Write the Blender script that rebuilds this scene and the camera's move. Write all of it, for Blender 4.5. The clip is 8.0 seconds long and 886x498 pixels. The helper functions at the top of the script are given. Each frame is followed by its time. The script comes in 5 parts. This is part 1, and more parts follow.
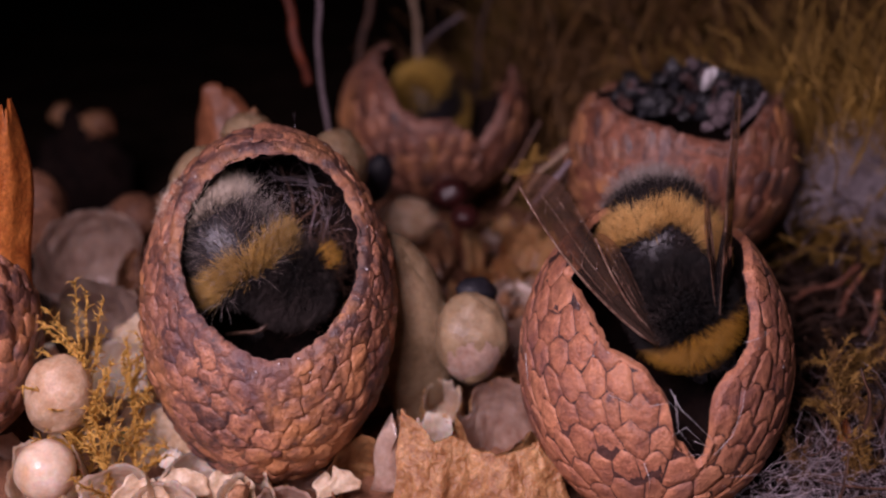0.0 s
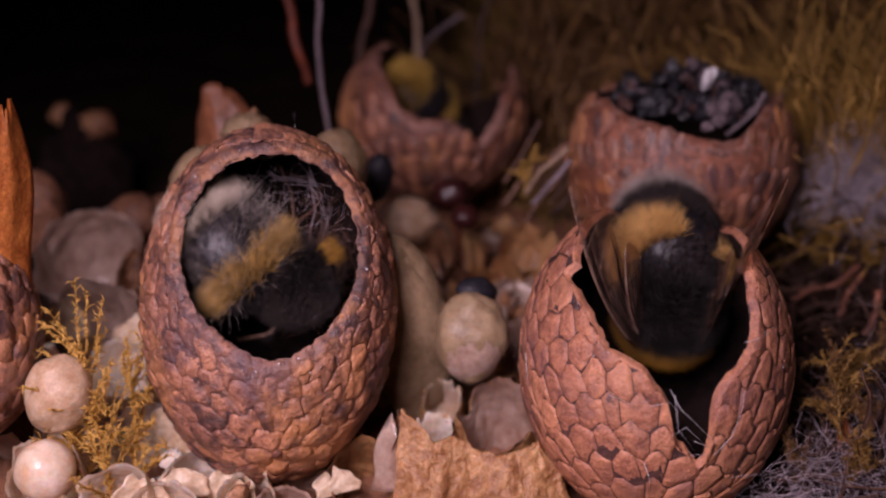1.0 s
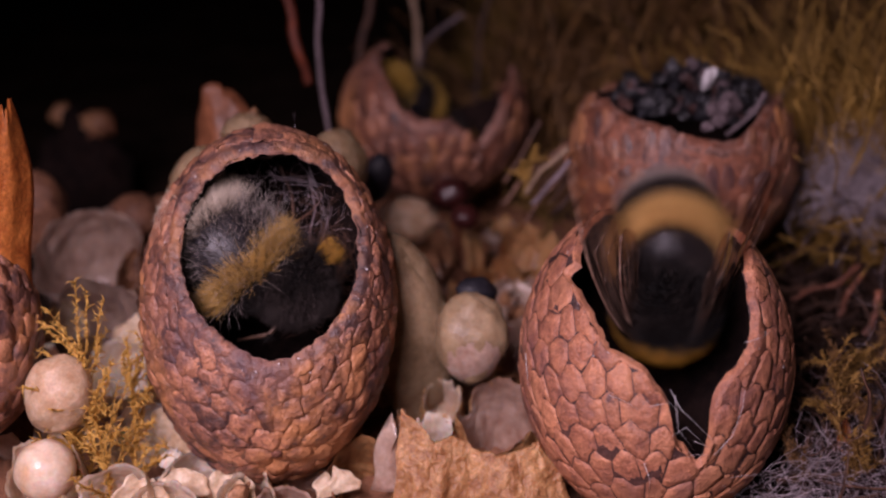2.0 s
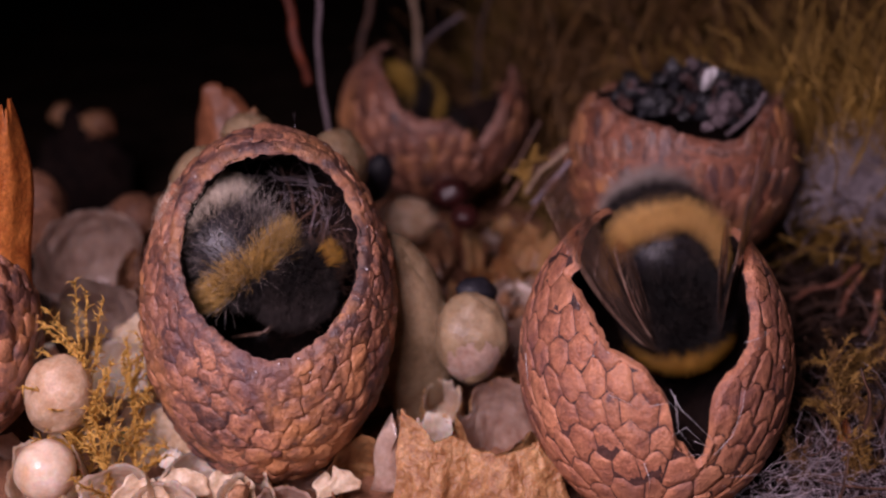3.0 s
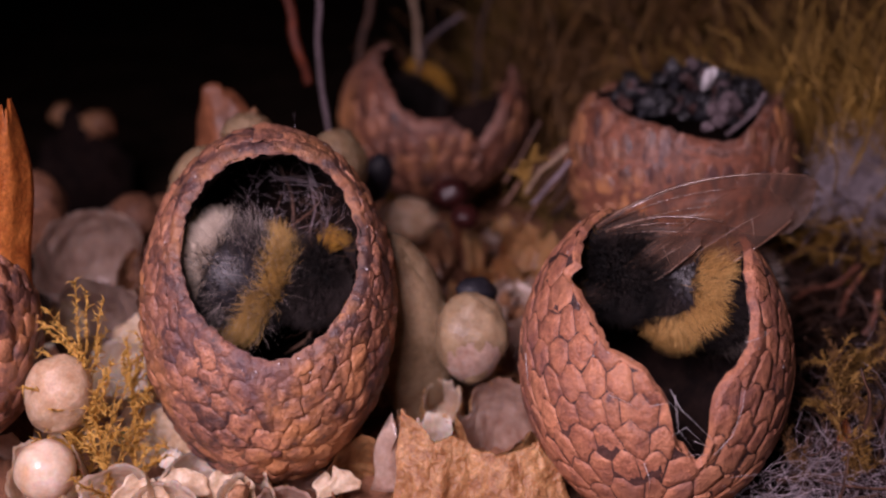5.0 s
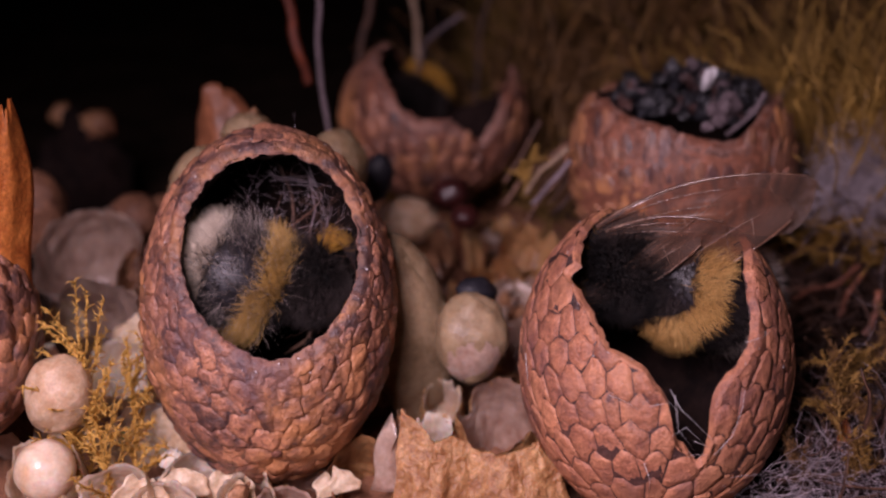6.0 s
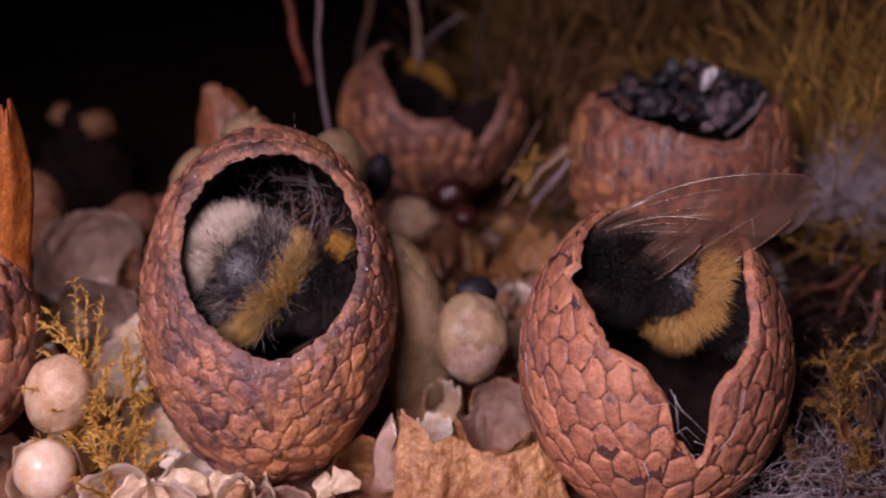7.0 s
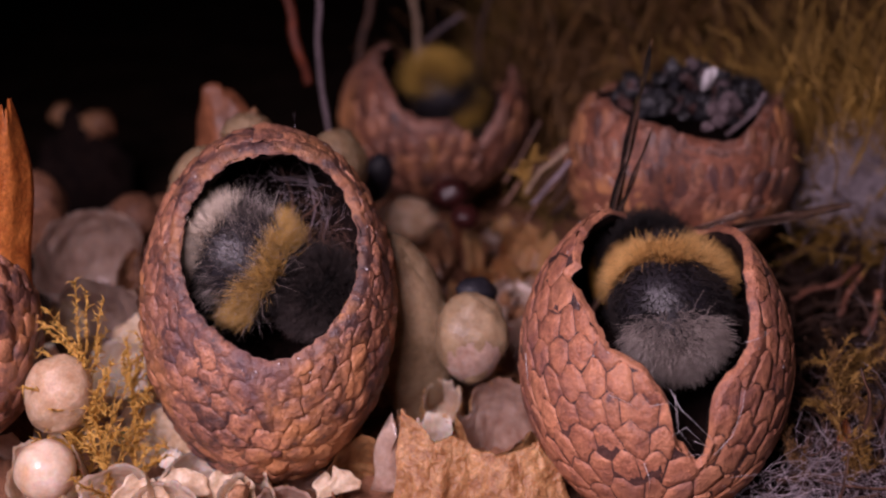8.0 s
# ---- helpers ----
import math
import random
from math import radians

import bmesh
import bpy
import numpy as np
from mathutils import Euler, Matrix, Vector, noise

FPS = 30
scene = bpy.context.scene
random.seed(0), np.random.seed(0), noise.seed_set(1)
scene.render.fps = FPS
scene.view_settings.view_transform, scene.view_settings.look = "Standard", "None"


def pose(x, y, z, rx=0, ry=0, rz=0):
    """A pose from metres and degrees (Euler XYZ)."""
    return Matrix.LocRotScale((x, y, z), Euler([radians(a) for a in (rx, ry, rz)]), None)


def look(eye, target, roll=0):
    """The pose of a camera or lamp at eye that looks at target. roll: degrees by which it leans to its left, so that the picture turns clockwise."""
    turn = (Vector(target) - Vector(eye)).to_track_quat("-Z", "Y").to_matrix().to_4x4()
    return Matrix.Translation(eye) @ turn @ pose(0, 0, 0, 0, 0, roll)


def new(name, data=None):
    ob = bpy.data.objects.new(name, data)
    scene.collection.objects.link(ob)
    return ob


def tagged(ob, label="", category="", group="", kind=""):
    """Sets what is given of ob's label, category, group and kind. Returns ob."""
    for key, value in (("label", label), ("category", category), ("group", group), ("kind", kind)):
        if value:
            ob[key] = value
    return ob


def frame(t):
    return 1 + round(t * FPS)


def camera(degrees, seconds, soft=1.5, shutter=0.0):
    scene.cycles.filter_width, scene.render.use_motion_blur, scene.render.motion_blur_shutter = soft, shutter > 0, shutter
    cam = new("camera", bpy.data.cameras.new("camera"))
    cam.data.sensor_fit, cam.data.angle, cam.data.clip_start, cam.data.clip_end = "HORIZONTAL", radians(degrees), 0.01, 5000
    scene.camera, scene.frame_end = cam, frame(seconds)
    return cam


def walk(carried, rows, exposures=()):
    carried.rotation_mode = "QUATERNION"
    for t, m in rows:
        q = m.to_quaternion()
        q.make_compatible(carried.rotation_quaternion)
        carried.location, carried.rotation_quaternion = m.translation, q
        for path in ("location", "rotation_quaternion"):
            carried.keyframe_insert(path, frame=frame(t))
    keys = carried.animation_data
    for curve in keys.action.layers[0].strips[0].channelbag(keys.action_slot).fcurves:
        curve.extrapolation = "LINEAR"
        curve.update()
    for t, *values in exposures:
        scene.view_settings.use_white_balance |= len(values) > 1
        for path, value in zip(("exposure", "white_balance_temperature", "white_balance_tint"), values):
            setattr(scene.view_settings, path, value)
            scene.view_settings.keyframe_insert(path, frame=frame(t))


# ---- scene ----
# A nest of acorn cups on a wax comb, with three bumblebees moving in the cups.
# Shapes are written in millimetres and turned into metres by part().
cam = camera(40, 8.0, soft=2.2, shutter=0.8)
EYE = (0, -0.07069, 0.03296)
walk(cam, [(0, look(EYE, (0, 0, 0))), (8.0, look(EYE, (0, 0, 0)))],
     exposures=[(0, -0.09), (0.3, -0.09), (0.5, 0.01), (0.8, -0.05), (1.5, -0.05), (1.7, -0.04), (2.8, -0.04), (3.5, -0.06), (3.9, -0.02), (4.1, 0.03), (7.0, 0.03), (7.6, 0.02), (8.0, 0.02)])
cam.data.dof.use_dof = True
cam.data.dof.focus_distance = 0.0725
cam.data.dof.aperture_fstop = 30

# ---- light: one film lamp over the open nest, and its weak room ----
scene.view_settings.exposure = 0.0
world = bpy.data.worlds.new("world")
scene.world = world
world.use_nodes = True
world.node_tree.nodes["Background"].inputs[0].default_value = (0.75, 0.72, 1.0, 1)
world.node_tree.nodes["Background"].inputs[1].default_value = 0.018


def area(name, eye, target, size, watts, colour, grid):
    lamp = bpy.data.lights.new(name, "AREA")
    lamp.shape, lamp.size, lamp.energy, lamp.color = "DISK", size, watts, colour
    lamp.spread = radians(grid)
    ob = new(name, lamp)
    ob.matrix_basis = look(eye, target)
    return ob


area("film_lamp", (-0.030, -0.076, 0.060), (-0.005, -0.020, -0.012), 0.050, 0.0462, (1.0, 0.76, 0.93), 84)

# ---- materials ----
MM = 0.001


def material(name, dark, light, grain=1.2, blotch=0.25, rough=0.6, bump=0.25, spread=0.15, sheen=0.0, through_light=0.0, third=None, gloss=0.5, deep=0.0, wet=0.0, patches=(), speck=0.28):
    """Two colours mixed by noise at two scales (grains per millimetre), with fine relief."""
    m = bpy.data.materials.new(name)
    m.use_nodes = True
    t = m.node_tree
    b = t.nodes["Principled BSDF"]
    co = t.nodes.new("ShaderNodeTexCoord")
    info = t.nodes.new("ShaderNodeObjectInfo")
    off = t.nodes.new("ShaderNodeVectorMath")
    off.operation = "MULTIPLY_ADD"
    t.links.new(info.outputs["Random"], off.inputs[0])
    off.inputs[1].default_value = (0.31, 0.17, 0.23)
    t.links.new(co.outputs["Object"], off.inputs[2])
    vals = []
    for s, d in ((blotch, 3), (grain, 5)):
        n = t.nodes.new("ShaderNodeTexNoise")
        n.inputs["Scale"].default_value = s * 1000
        n.inputs["Detail"].default_value = d
        n.inputs["Roughness"].default_value = 0.62
        t.links.new(off.outputs[0], n.inputs["Vector"])
        vals.append(n.outputs["Fac"])
    add = t.nodes.new("ShaderNodeMath")
    add.operation = "ADD"
    t.links.new(vals[0], add.inputs[0])
    t.links.new(vals[1], add.inputs[1])
    add2 = t.nodes.new("ShaderNodeMath")
    add2.operation = "MULTIPLY_ADD"
    t.links.new(info.outputs["Random"], add2.inputs[0])
    add2.inputs[1].default_value = spread * 2
    t.links.new(add.outputs[0], add2.inputs[2])
    ramp = t.nodes.new("ShaderNodeValToRGB")
    e = ramp.color_ramp.elements
    e[0].position, e[0].color = 0.38, (*dark, 1)
    e[1].position, e[1].color = 0.66, (*light, 1)
    if third:
        x = e.new(0.52)
        x.color = (*third, 1)
    half = t.nodes.new("ShaderNodeMath")
    half.operation = "MULTIPLY_ADD"
    half.inputs[1].default_value, half.inputs[2].default_value = 0.5, -spread * 0.5
    t.links.new(add2.outputs[0], half.inputs[0])
    t.links.new(half.outputs[0], ramp.inputs[0])
    fine = t.nodes.new("ShaderNodeTexNoise")
    fine.inputs["Scale"].default_value = grain * 4500
    fine.inputs["Detail"].default_value = 2
    t.links.new(off.outputs[0], fine.inputs["Vector"])
    span = t.nodes.new("ShaderNodeMapRange")
    span.inputs[1].default_value, span.inputs[2].default_value = 0.3, 0.7
    span.inputs[3].default_value, span.inputs[4].default_value = 1 - speck, 1 + speck
    t.links.new(fine.outputs["Fac"], span.inputs[0])
    tint = t.nodes.new("ShaderNodeVectorMath")
    tint.operation = "MULTIPLY"
    t.links.new(ramp.outputs[0], tint.inputs[0])
    t.links.new(span.outputs[0], tint.inputs[1])
    last = tint.outputs[0]
    # broad stains that run on from piece to piece
    for k, (colour, per_mm, low_, high_, most) in enumerate(patches):
        where = t.nodes.new("ShaderNodeNewGeometry")
        pn = t.nodes.new("ShaderNodeTexNoise")
        pn.inputs["Scale"].default_value = per_mm * 1000
        pn.inputs["Detail"].default_value = 4
        pn.inputs["Roughness"].default_value = 0.65
        pn.inputs["Distortion"].default_value = 0.4
        shift = t.nodes.new("ShaderNodeVectorMath")
        shift.inputs[1].default_value = (0.37 * k, 0.11 * k, 0.07)
        t.links.new(where.outputs["Position"], shift.inputs[0])
        t.links.new(shift.outputs[0], pn.inputs["Vector"])
        pr = t.nodes.new("ShaderNodeMapRange")
        pr.inputs[1].default_value, pr.inputs[2].default_value, pr.inputs[4].default_value = low_, high_, most
        t.links.new(pn.outputs["Fac"], pr.inputs[0])
        pm = t.nodes.new("ShaderNodeMix")
        pm.data_type = "RGBA"
        t.links.new(pr.outputs[0], pm.inputs[0])
        t.links.new(last, pm.inputs[6])
        pm.inputs[7].default_value = (*colour, 1)
        last = pm.outputs[2]
    t.links.new(last, b.inputs["Base Color"])
    b.inputs["Specular IOR Level"].default_value = gloss
    b.inputs["Roughness"].default_value = rough
    b.inputs["Sheen Weight"].default_value = sheen
    if bump:
        bp = t.nodes.new("ShaderNodeBump")
        bp.inputs["Strength"].default_value = bump
        bp.inputs["Distance"].default_value = 0.25 * MM
        t.links.new(vals[1], bp.inputs["Height"])
        bp2 = t.nodes.new("ShaderNodeBump")
        bp2.inputs["Strength"].default_value = bump * 0.7
        bp2.inputs["Distance"].default_value = 0.08 * MM
        t.links.new(fine.outputs["Fac"], bp2.inputs["Height"])
        t.links.new(bp.outputs[0], bp2.inputs["Normal"])
        t.links.new(bp2.outputs[0], b.inputs["Normal"])
    if wet:
        b.inputs["Coat Weight"].default_value = wet
        b.inputs["Coat Roughness"].default_value = 0.14
    if deep:
        b.inputs["Subsurface Weight"].default_value = deep
        b.inputs["Subsurface Radius"].default_value = (1.0, 0.55, 0.35)
        b.inputs["Subsurface Scale"].default_value = 0.8 * MM
    if through_light:
        tr = t.nodes.new("ShaderNodeBsdfTranslucent")
        t.links.new(ramp.outputs[0], tr.inputs[0])
        mix = t.nodes.new("ShaderNodeMixShader")
        mix.inputs[0].default_value = through_light
        t.links.new(b.outputs[0], mix.inputs[1])
        t.links.new(tr.outputs[0], mix.inputs[2])
        t.links.new(mix.outputs[0], t.nodes["Material Output"].inputs[0])
    return m


CUP_SCALE = material("cup_scale", (0.065, 0.034, 0.030), (0.46, 0.21, 0.11), 1.7, 0.45, 0.42, 1.0, 0.16, third=(0.25, 0.11, 0.068), gloss=0.55,
                     patches=(((0.52, 0.235, 0.09), 0.16, 0.48, 0.64, 0.75), ((0.10, 0.052, 0.055), 0.22, 0.5, 0.68, 0.75), ((0.045, 0.024, 0.026), 0.9, 0.58, 0.7, 0.8)))
PLATE_SCALE = material("plate_scale", (0.17, 0.065, 0.042), (0.48, 0.21, 0.11), 1.3, 0.22, 0.52, 1.0, 0.08, third=(0.33, 0.135, 0.075),
                       patches=(((0.52, 0.25, 0.13), 0.14, 0.48, 0.66, 0.6), ((0.16, 0.075, 0.07), 0.30, 0.54, 0.7, 0.7), ((0.05, 0.03, 0.036), 1.0, 0.62, 0.72, 0.75)))
CUP_SHELL = material("cup_shell", (0.05, 0.02, 0.015), (0.30, 0.115, 0.065), 1.8, 0.4, 0.5, 0.8)
CUP_SEAM = material("cup_seam", (0.018, 0.009, 0.010), (0.10, 0.045, 0.035), 1.8, 0.4, 0.5, 0.8)
CUP_RIM = material("cup_rim", (0.08, 0.04, 0.033), (0.34, 0.17, 0.12), 2.2, 0.5, 0.45, 0.9)
# near-black that carries shade: cup insides and the tufted lump's body
SHADE_BLACK = material("shade_black", (0.005, 0.003, 0.003), (0.018, 0.010, 0.008), 1.2, 0.3, 0.9, 0.5, gloss=0.1)
TORN_BARK = material("torn_bark", (0.35, 0.09, 0.015), (0.62, 0.22, 0.045), 1.0, 0.3, 0.6, 0.6, through_light=0.25)
WAX_PALE = material("pale_wax", (0.72, 0.50, 0.31), (0.97, 0.90, 0.78), 0.9, 0.28, 0.28, 0.5, through_light=0.28, deep=0.4, wet=0.4, speck=0.10,
                    patches=(((0.50, 0.26, 0.11), 0.16, 0.56, 0.72, 0.6), ((0.97, 0.91, 0.80), 0.35, 0.54, 0.7, 0.8)))
WAX_TAN = material("tan_wax", (0.25, 0.11, 0.04), (0.54, 0.31, 0.135), 1.4, 0.35, 0.4, 1.0, through_light=0.12, deep=0.3)
WAX_RUST = material("rusty_wax", (0.16, 0.062, 0.03), (0.52, 0.28, 0.14), 1.2, 0.25, 0.5, 0.8, through_light=0.2)
WAX_MAUVE = material("mauve_wax", (0.28, 0.165, 0.115), (0.60, 0.45, 0.36), 0.8, 0.25, 0.35, 0.3, through_light=0.25, deep=0.3, wet=0.3, speck=0.12)
WAX_BROWN = material("brown_wax", (0.09, 0.035, 0.018), (0.34, 0.16, 0.085), 1.2, 0.25, 0.6, 0.7, through_light=0.12)
COCOON = material("cocoon_silk", (0.16, 0.10, 0.05), (0.37, 0.265, 0.155), 1.1, 0.2, 0.45, 0.5, through_light=0.15, deep=0.3, speck=0.12)
COCOON_PALE = material("pale_cocoon_silk", (0.46, 0.29, 0.165), (0.78, 0.60, 0.42), 1.1, 0.2, 0.45, 0.5, through_light=0.15, deep=0.3, speck=0.12)
HUSK = material("red_husk", (0.12, 0.04, 0.018), (0.36, 0.14, 0.065), 0.9, 0.2, 0.4, 0.6, through_light=0.3)
HUSK_PALE = material("pale_husk", (0.30, 0.15, 0.07), (0.50, 0.30, 0.17), 0.9, 0.2, 0.45, 0.5, through_light=0.3)
# near-black soil: the unlit depth round the nest is put into its colour
SOIL_UNLIT = material("soil", (0.007, 0.005, 0.004), (0.027, 0.017, 0.012), 0.6, 0.12, 0.9, 0.8, gloss=0.02)
MOSS_BROWN = material("brown_moss", (0.07, 0.034, 0.013), (0.36, 0.19, 0.06), 1.5, 0.3, 0.6, 0.2, through_light=0.2)
MOSS_DULL = material("dull_moss", (0.16, 0.08, 0.018), (0.62, 0.38, 0.09), 1.5, 0.3, 0.6, 0.2, through_light=0.2)
MOSS_GOLD = material("golden_moss", (0.46, 0.23, 0.035), (0.80, 0.50, 0.12), 1.5, 0.3, 0.55, 0.2, through_light=0.25)
MOSS_OLIVE = material("olive_moss", (0.06, 0.032, 0.009), (0.60, 0.37, 0.09), 0.8, 0.09, 0.7, 0.2, through_light=0.2)
ROOT = material("root_fibre", (0.035, 0.016, 0.010), (0.16, 0.077, 0.045), 1.0, 0.1, 0.7, 0.3)
FLUFF = material("grey_fluff", (0.28, 0.23, 0.25), (0.62, 0.54, 0.57), 1.0, 0.2, 0.7, 0.0, through_light=0.2)
STRAW = material("straw", (0.14, 0.09, 0.055), (0.32, 0.22, 0.14), 1.0, 0.2, 0.6, 0.3)
TWIG_GREY = material("grey_twig", (0.07, 0.05, 0.054), (0.20, 0.15, 0.16), 1.2, 0.2, 0.7, 0.5)
STEM_RED = material("red_stem", (0.05, 0.009, 0.004), (0.18, 0.035, 0.010), 0.8, 0.2, 0.6, 0.5)
CHARCOAL = material("charcoal", (0.004, 0.004, 0.005), (0.03, 0.03, 0.036), 1.5, 0.4, 0.35, 0.8)
ASH = material("pale_grit", (0.35, 0.33, 0.34), (0.72, 0.70, 0.70), 1.5, 0.4, 0.7, 0.5)
BLACK_SEED = material("black_seed", (0.004, 0.004, 0.006), (0.018, 0.017, 0.022), 2.0, 0.4, 0.5, 0.2, gloss=0.25)
BERRY = material("dark_berry", (0.015, 0.003, 0.003), (0.05, 0.010, 0.009), 1.0, 0.3, 0.35, 0.3)
BEE_SHELL = material("bee_shell", (0.008, 0.007, 0.009), (0.03, 0.026, 0.032), 3.0, 0.6, 0.33, 0.3)
BEE_MATT = material("bee_matt", (0.004, 0.004, 0.004), (0.01, 0.009, 0.009), 3.0, 0.6, 0.9, 0.2, gloss=0.1)
BEE_LEG = material("bee_leg", (0.03, 0.016, 0.01), (0.13, 0.075, 0.05), 2.0, 0.5, 0.4, 0.2)
FUR_BLACK = material("black_fur", (0.005, 0.004, 0.004), (0.05, 0.037, 0.033), 2.0, 0.4, 0.6, 0.0, gloss=0.25)
FUR_SOOT = material("sooty_fur", (0.012, 0.010, 0.010), (0.085, 0.066, 0.055), 2.0, 0.4, 0.55, 0.0)
FUR_STRAW = material("straw_gold_fur", (0.30, 0.18, 0.055), (0.62, 0.385, 0.11), 2.0, 0.4, 0.55, 0.0, through_light=0.2)
FUR_GOLD = material("golden_fur", (0.42, 0.20, 0.02), (0.68, 0.38, 0.06), 2.0, 0.4, 0.55, 0.0, through_light=0.2)
FUR_BLOND = material("blond_fur", (0.52, 0.28, 0.075), (0.82, 0.53, 0.19), 2.0, 0.4, 0.55, 0.0, through_light=0.2)
FUR_DULL = material("dull_gold_fur", (0.28, 0.16, 0.02), (0.58, 0.38, 0.08), 2.0, 0.4, 0.6, 0.0)
FUR_BUFF = material("buff_fur", (0.45, 0.35, 0.25), (0.80, 0.70, 0.57), 2.0, 0.4, 0.55, 0.0, through_light=0.2)
FUR_GREY = material("grey_fur", (0.28, 0.23, 0.20), (0.60, 0.53, 0.48), 2.0, 0.4, 0.55, 0.0, through_light=0.2)
# brown veins; the paler tone stands in for glints along them
VEIN_GLINT = material("wing_vein_glint", (0.10, 0.05, 0.035), (0.38, 0.27, 0.20), 2.0, 0.4, 0.2, 0.0)


def membrane():
    """Smoky clear wing skin: mostly see-through, a little brown body, and a wet gloss that follows its creases."""
    m = bpy.data.materials.new("wing_membrane")
    m.use_nodes = True
    t = m.node_tree
    b = t.nodes["Principled BSDF"]
    b.inputs["Base Color"].default_value = (0.24, 0.15, 0.11, 1)
    b.inputs["Roughness"].default_value = 0.5
    clear_ = t.nodes.new("ShaderNodeBsdfTransparent")
    clear_.inputs[0].default_value = (0.80, 0.63, 0.53, 1)
    shine = t.nodes.new("ShaderNodeBsdfGlossy")
    shine.inputs["Color"].default_value = (0.9, 0.88, 0.9, 1)
    shine.inputs["Roughness"].default_value = 0.24
    co = t.nodes.new("ShaderNodeTexCoord")
    normal = None
    for scale_, strength, far in ((420, 0.5, 0.25), (1500, 0.3, 0.06)):
        n = t.nodes.new("ShaderNodeTexNoise")
        n.inputs["Scale"].default_value = scale_
        t.links.new(co.outputs["Object"], n.inputs["Vector"])
        bp = t.nodes.new("ShaderNodeBump")
        bp.inputs["Strength"].default_value = strength
        bp.inputs["Distance"].default_value = far * MM
        t.links.new(n.outputs["Fac"], bp.inputs["Height"])
        if normal:
            t.links.new(normal, bp.inputs["Normal"])
        normal = bp.outputs[0]
    t.links.new(normal, shine.inputs["Normal"])
    body = t.nodes.new("ShaderNodeMixShader")
    body.inputs[0].default_value = 0.2
    t.links.new(clear_.outputs[0], body.inputs[1])
    t.links.new(b.outputs[0], body.inputs[2])
    edge = t.nodes.new("ShaderNodeFresnel")
    edge.inputs[0].default_value = 1.38
    mix = t.nodes.new("ShaderNodeMixShader")
    t.links.new(edge.outputs[0], mix.inputs[0])
    t.links.new(body.outputs[0], mix.inputs[1])
    t.links.new(shine.outputs[0], mix.inputs[2])
    t.links.new(mix.outputs[0], t.nodes["Material Output"].inputs[0])
    return m


WING = membrane()


# ---- building tools ----
def finish(ob, mat, parent=None, label=""):
    ob.data.materials.append(mat)
    ob.parent = parent
    if label:
        ob["label"] = label
    return ob


def part(name, bm, mat, parent=None, label="", smooth=True):
    """Links a bmesh, built in millimetres, as one mesh object."""
    me = bpy.data.meshes.new(name)
    bmesh.ops.recalc_face_normals(bm, faces=bm.faces)
    bm.to_mesh(me)
    bm.free()
    me.transform(Matrix.Scale(MM, 4))
    me.polygons.foreach_set("use_smooth", [smooth] * len(me.polygons))
    return finish(new(name, me), mat, parent, label)


def raw(name, verts, faces, mat, parent=None, label="", smooth=True):
    """The same from arrays of points and faces."""
    me = bpy.data.meshes.new(name)
    me.from_pydata((np.asarray(verts, float) * MM).tolist(), [], faces)
    me.polygons.foreach_set("use_smooth", [smooth] * len(me.polygons))
    me.update()
    return finish(new(name, me), mat, parent, label)


def thing(name, at, label, category, group=""):
    e = new(name)
    e.empty_display_size = 0.002
    e.location = Vector(at) * MM
    return tagged(e, label, category, group)


def unit(v):
    return Vector(v).normalized()


def strands(lines, thick, tip=0.25, sides=3):
    """Points and faces of tapered threads along lines of points."""
    verts, faces = [], []
    for i, line in enumerate(lines):
        w = thick[i] if hasattr(thick, "__len__") else thick
        n = len(line)
        start = len(verts)
        for k in range(n):
            p = Vector(line[k])
            d = (Vector(line[min(k + 1, n - 1)]) - Vector(line[max(k - 1, 0)]))
            d = d.normalized() if d.length > 1e-9 else Vector((0, 0, 1))
            a = d.cross(Vector((0.31, 0.77, 0.55))).normalized()
            b = d.cross(a)
            r = w * (1 - (1 - tip) * k / (n - 1))
            for s in range(sides):
                an = 2 * math.pi * s / sides
                q = p + a * (r * math.cos(an)) + b * (r * math.sin(an))
                verts.append((q.x, q.y, q.z))
        for k in range(n - 1):
            for s in range(sides):
                s2 = (s + 1) % sides
                o = start + k * sides
                faces.append((o + s, o + s2, o + sides + s2, o + sides + s))
        faces.append(tuple(range(start + sides - 1, start - 1, -1)))
        faces.append(tuple(range(start + (n - 1) * sides, start + n * sides)))
    return verts, faces


def wander(rng, start, way, length, steps, wild):
    """A line that sets out along way and strays."""
    p, d = Vector(start), unit(way)
    line = [p.copy()]
    for _ in range(steps):
        d = (d + Vector(rng.normal(0, wild, 3))).normalized()
        p = p + d * (length / steps)
        line.append(p.copy())
    return line


def blob(radii, rng, rough=0.08, freq=0.5, sub=3):
    """A lumpy rounded body."""
    bm = bmesh.new()
    bmesh.ops.create_icosphere(bm, subdivisions=sub, radius=1)
    shift = Vector(rng.uniform(-50, 50, 3))
    for v in bm.verts:
        d = v.co.copy()
        k = 1 + rough * noise.fractal(d * freq * 4 + shift, 0.8, 2.0, 4)
        v.co = Vector((d.x * radii[0], d.y * radii[1], d.z * radii[2])) * k
    return bm


# ---- the hollow that holds the nest ----
def sheet(name, label, size, steps, height, mat, m):
    bm = bmesh.new()
    bmesh.ops.create_grid(bm, x_segments=steps, y_segments=steps, size=0.5)
    for v in bm.verts:
        x, y = v.co.x * size[0], v.co.y * size[1]
        v.co = Vector((x, y, height(x, y)))
    bm.transform(m)
    ob = part(name, bm, mat)
    return tagged(ob, label, "wall" if "wall" in name else name, kind="structure")


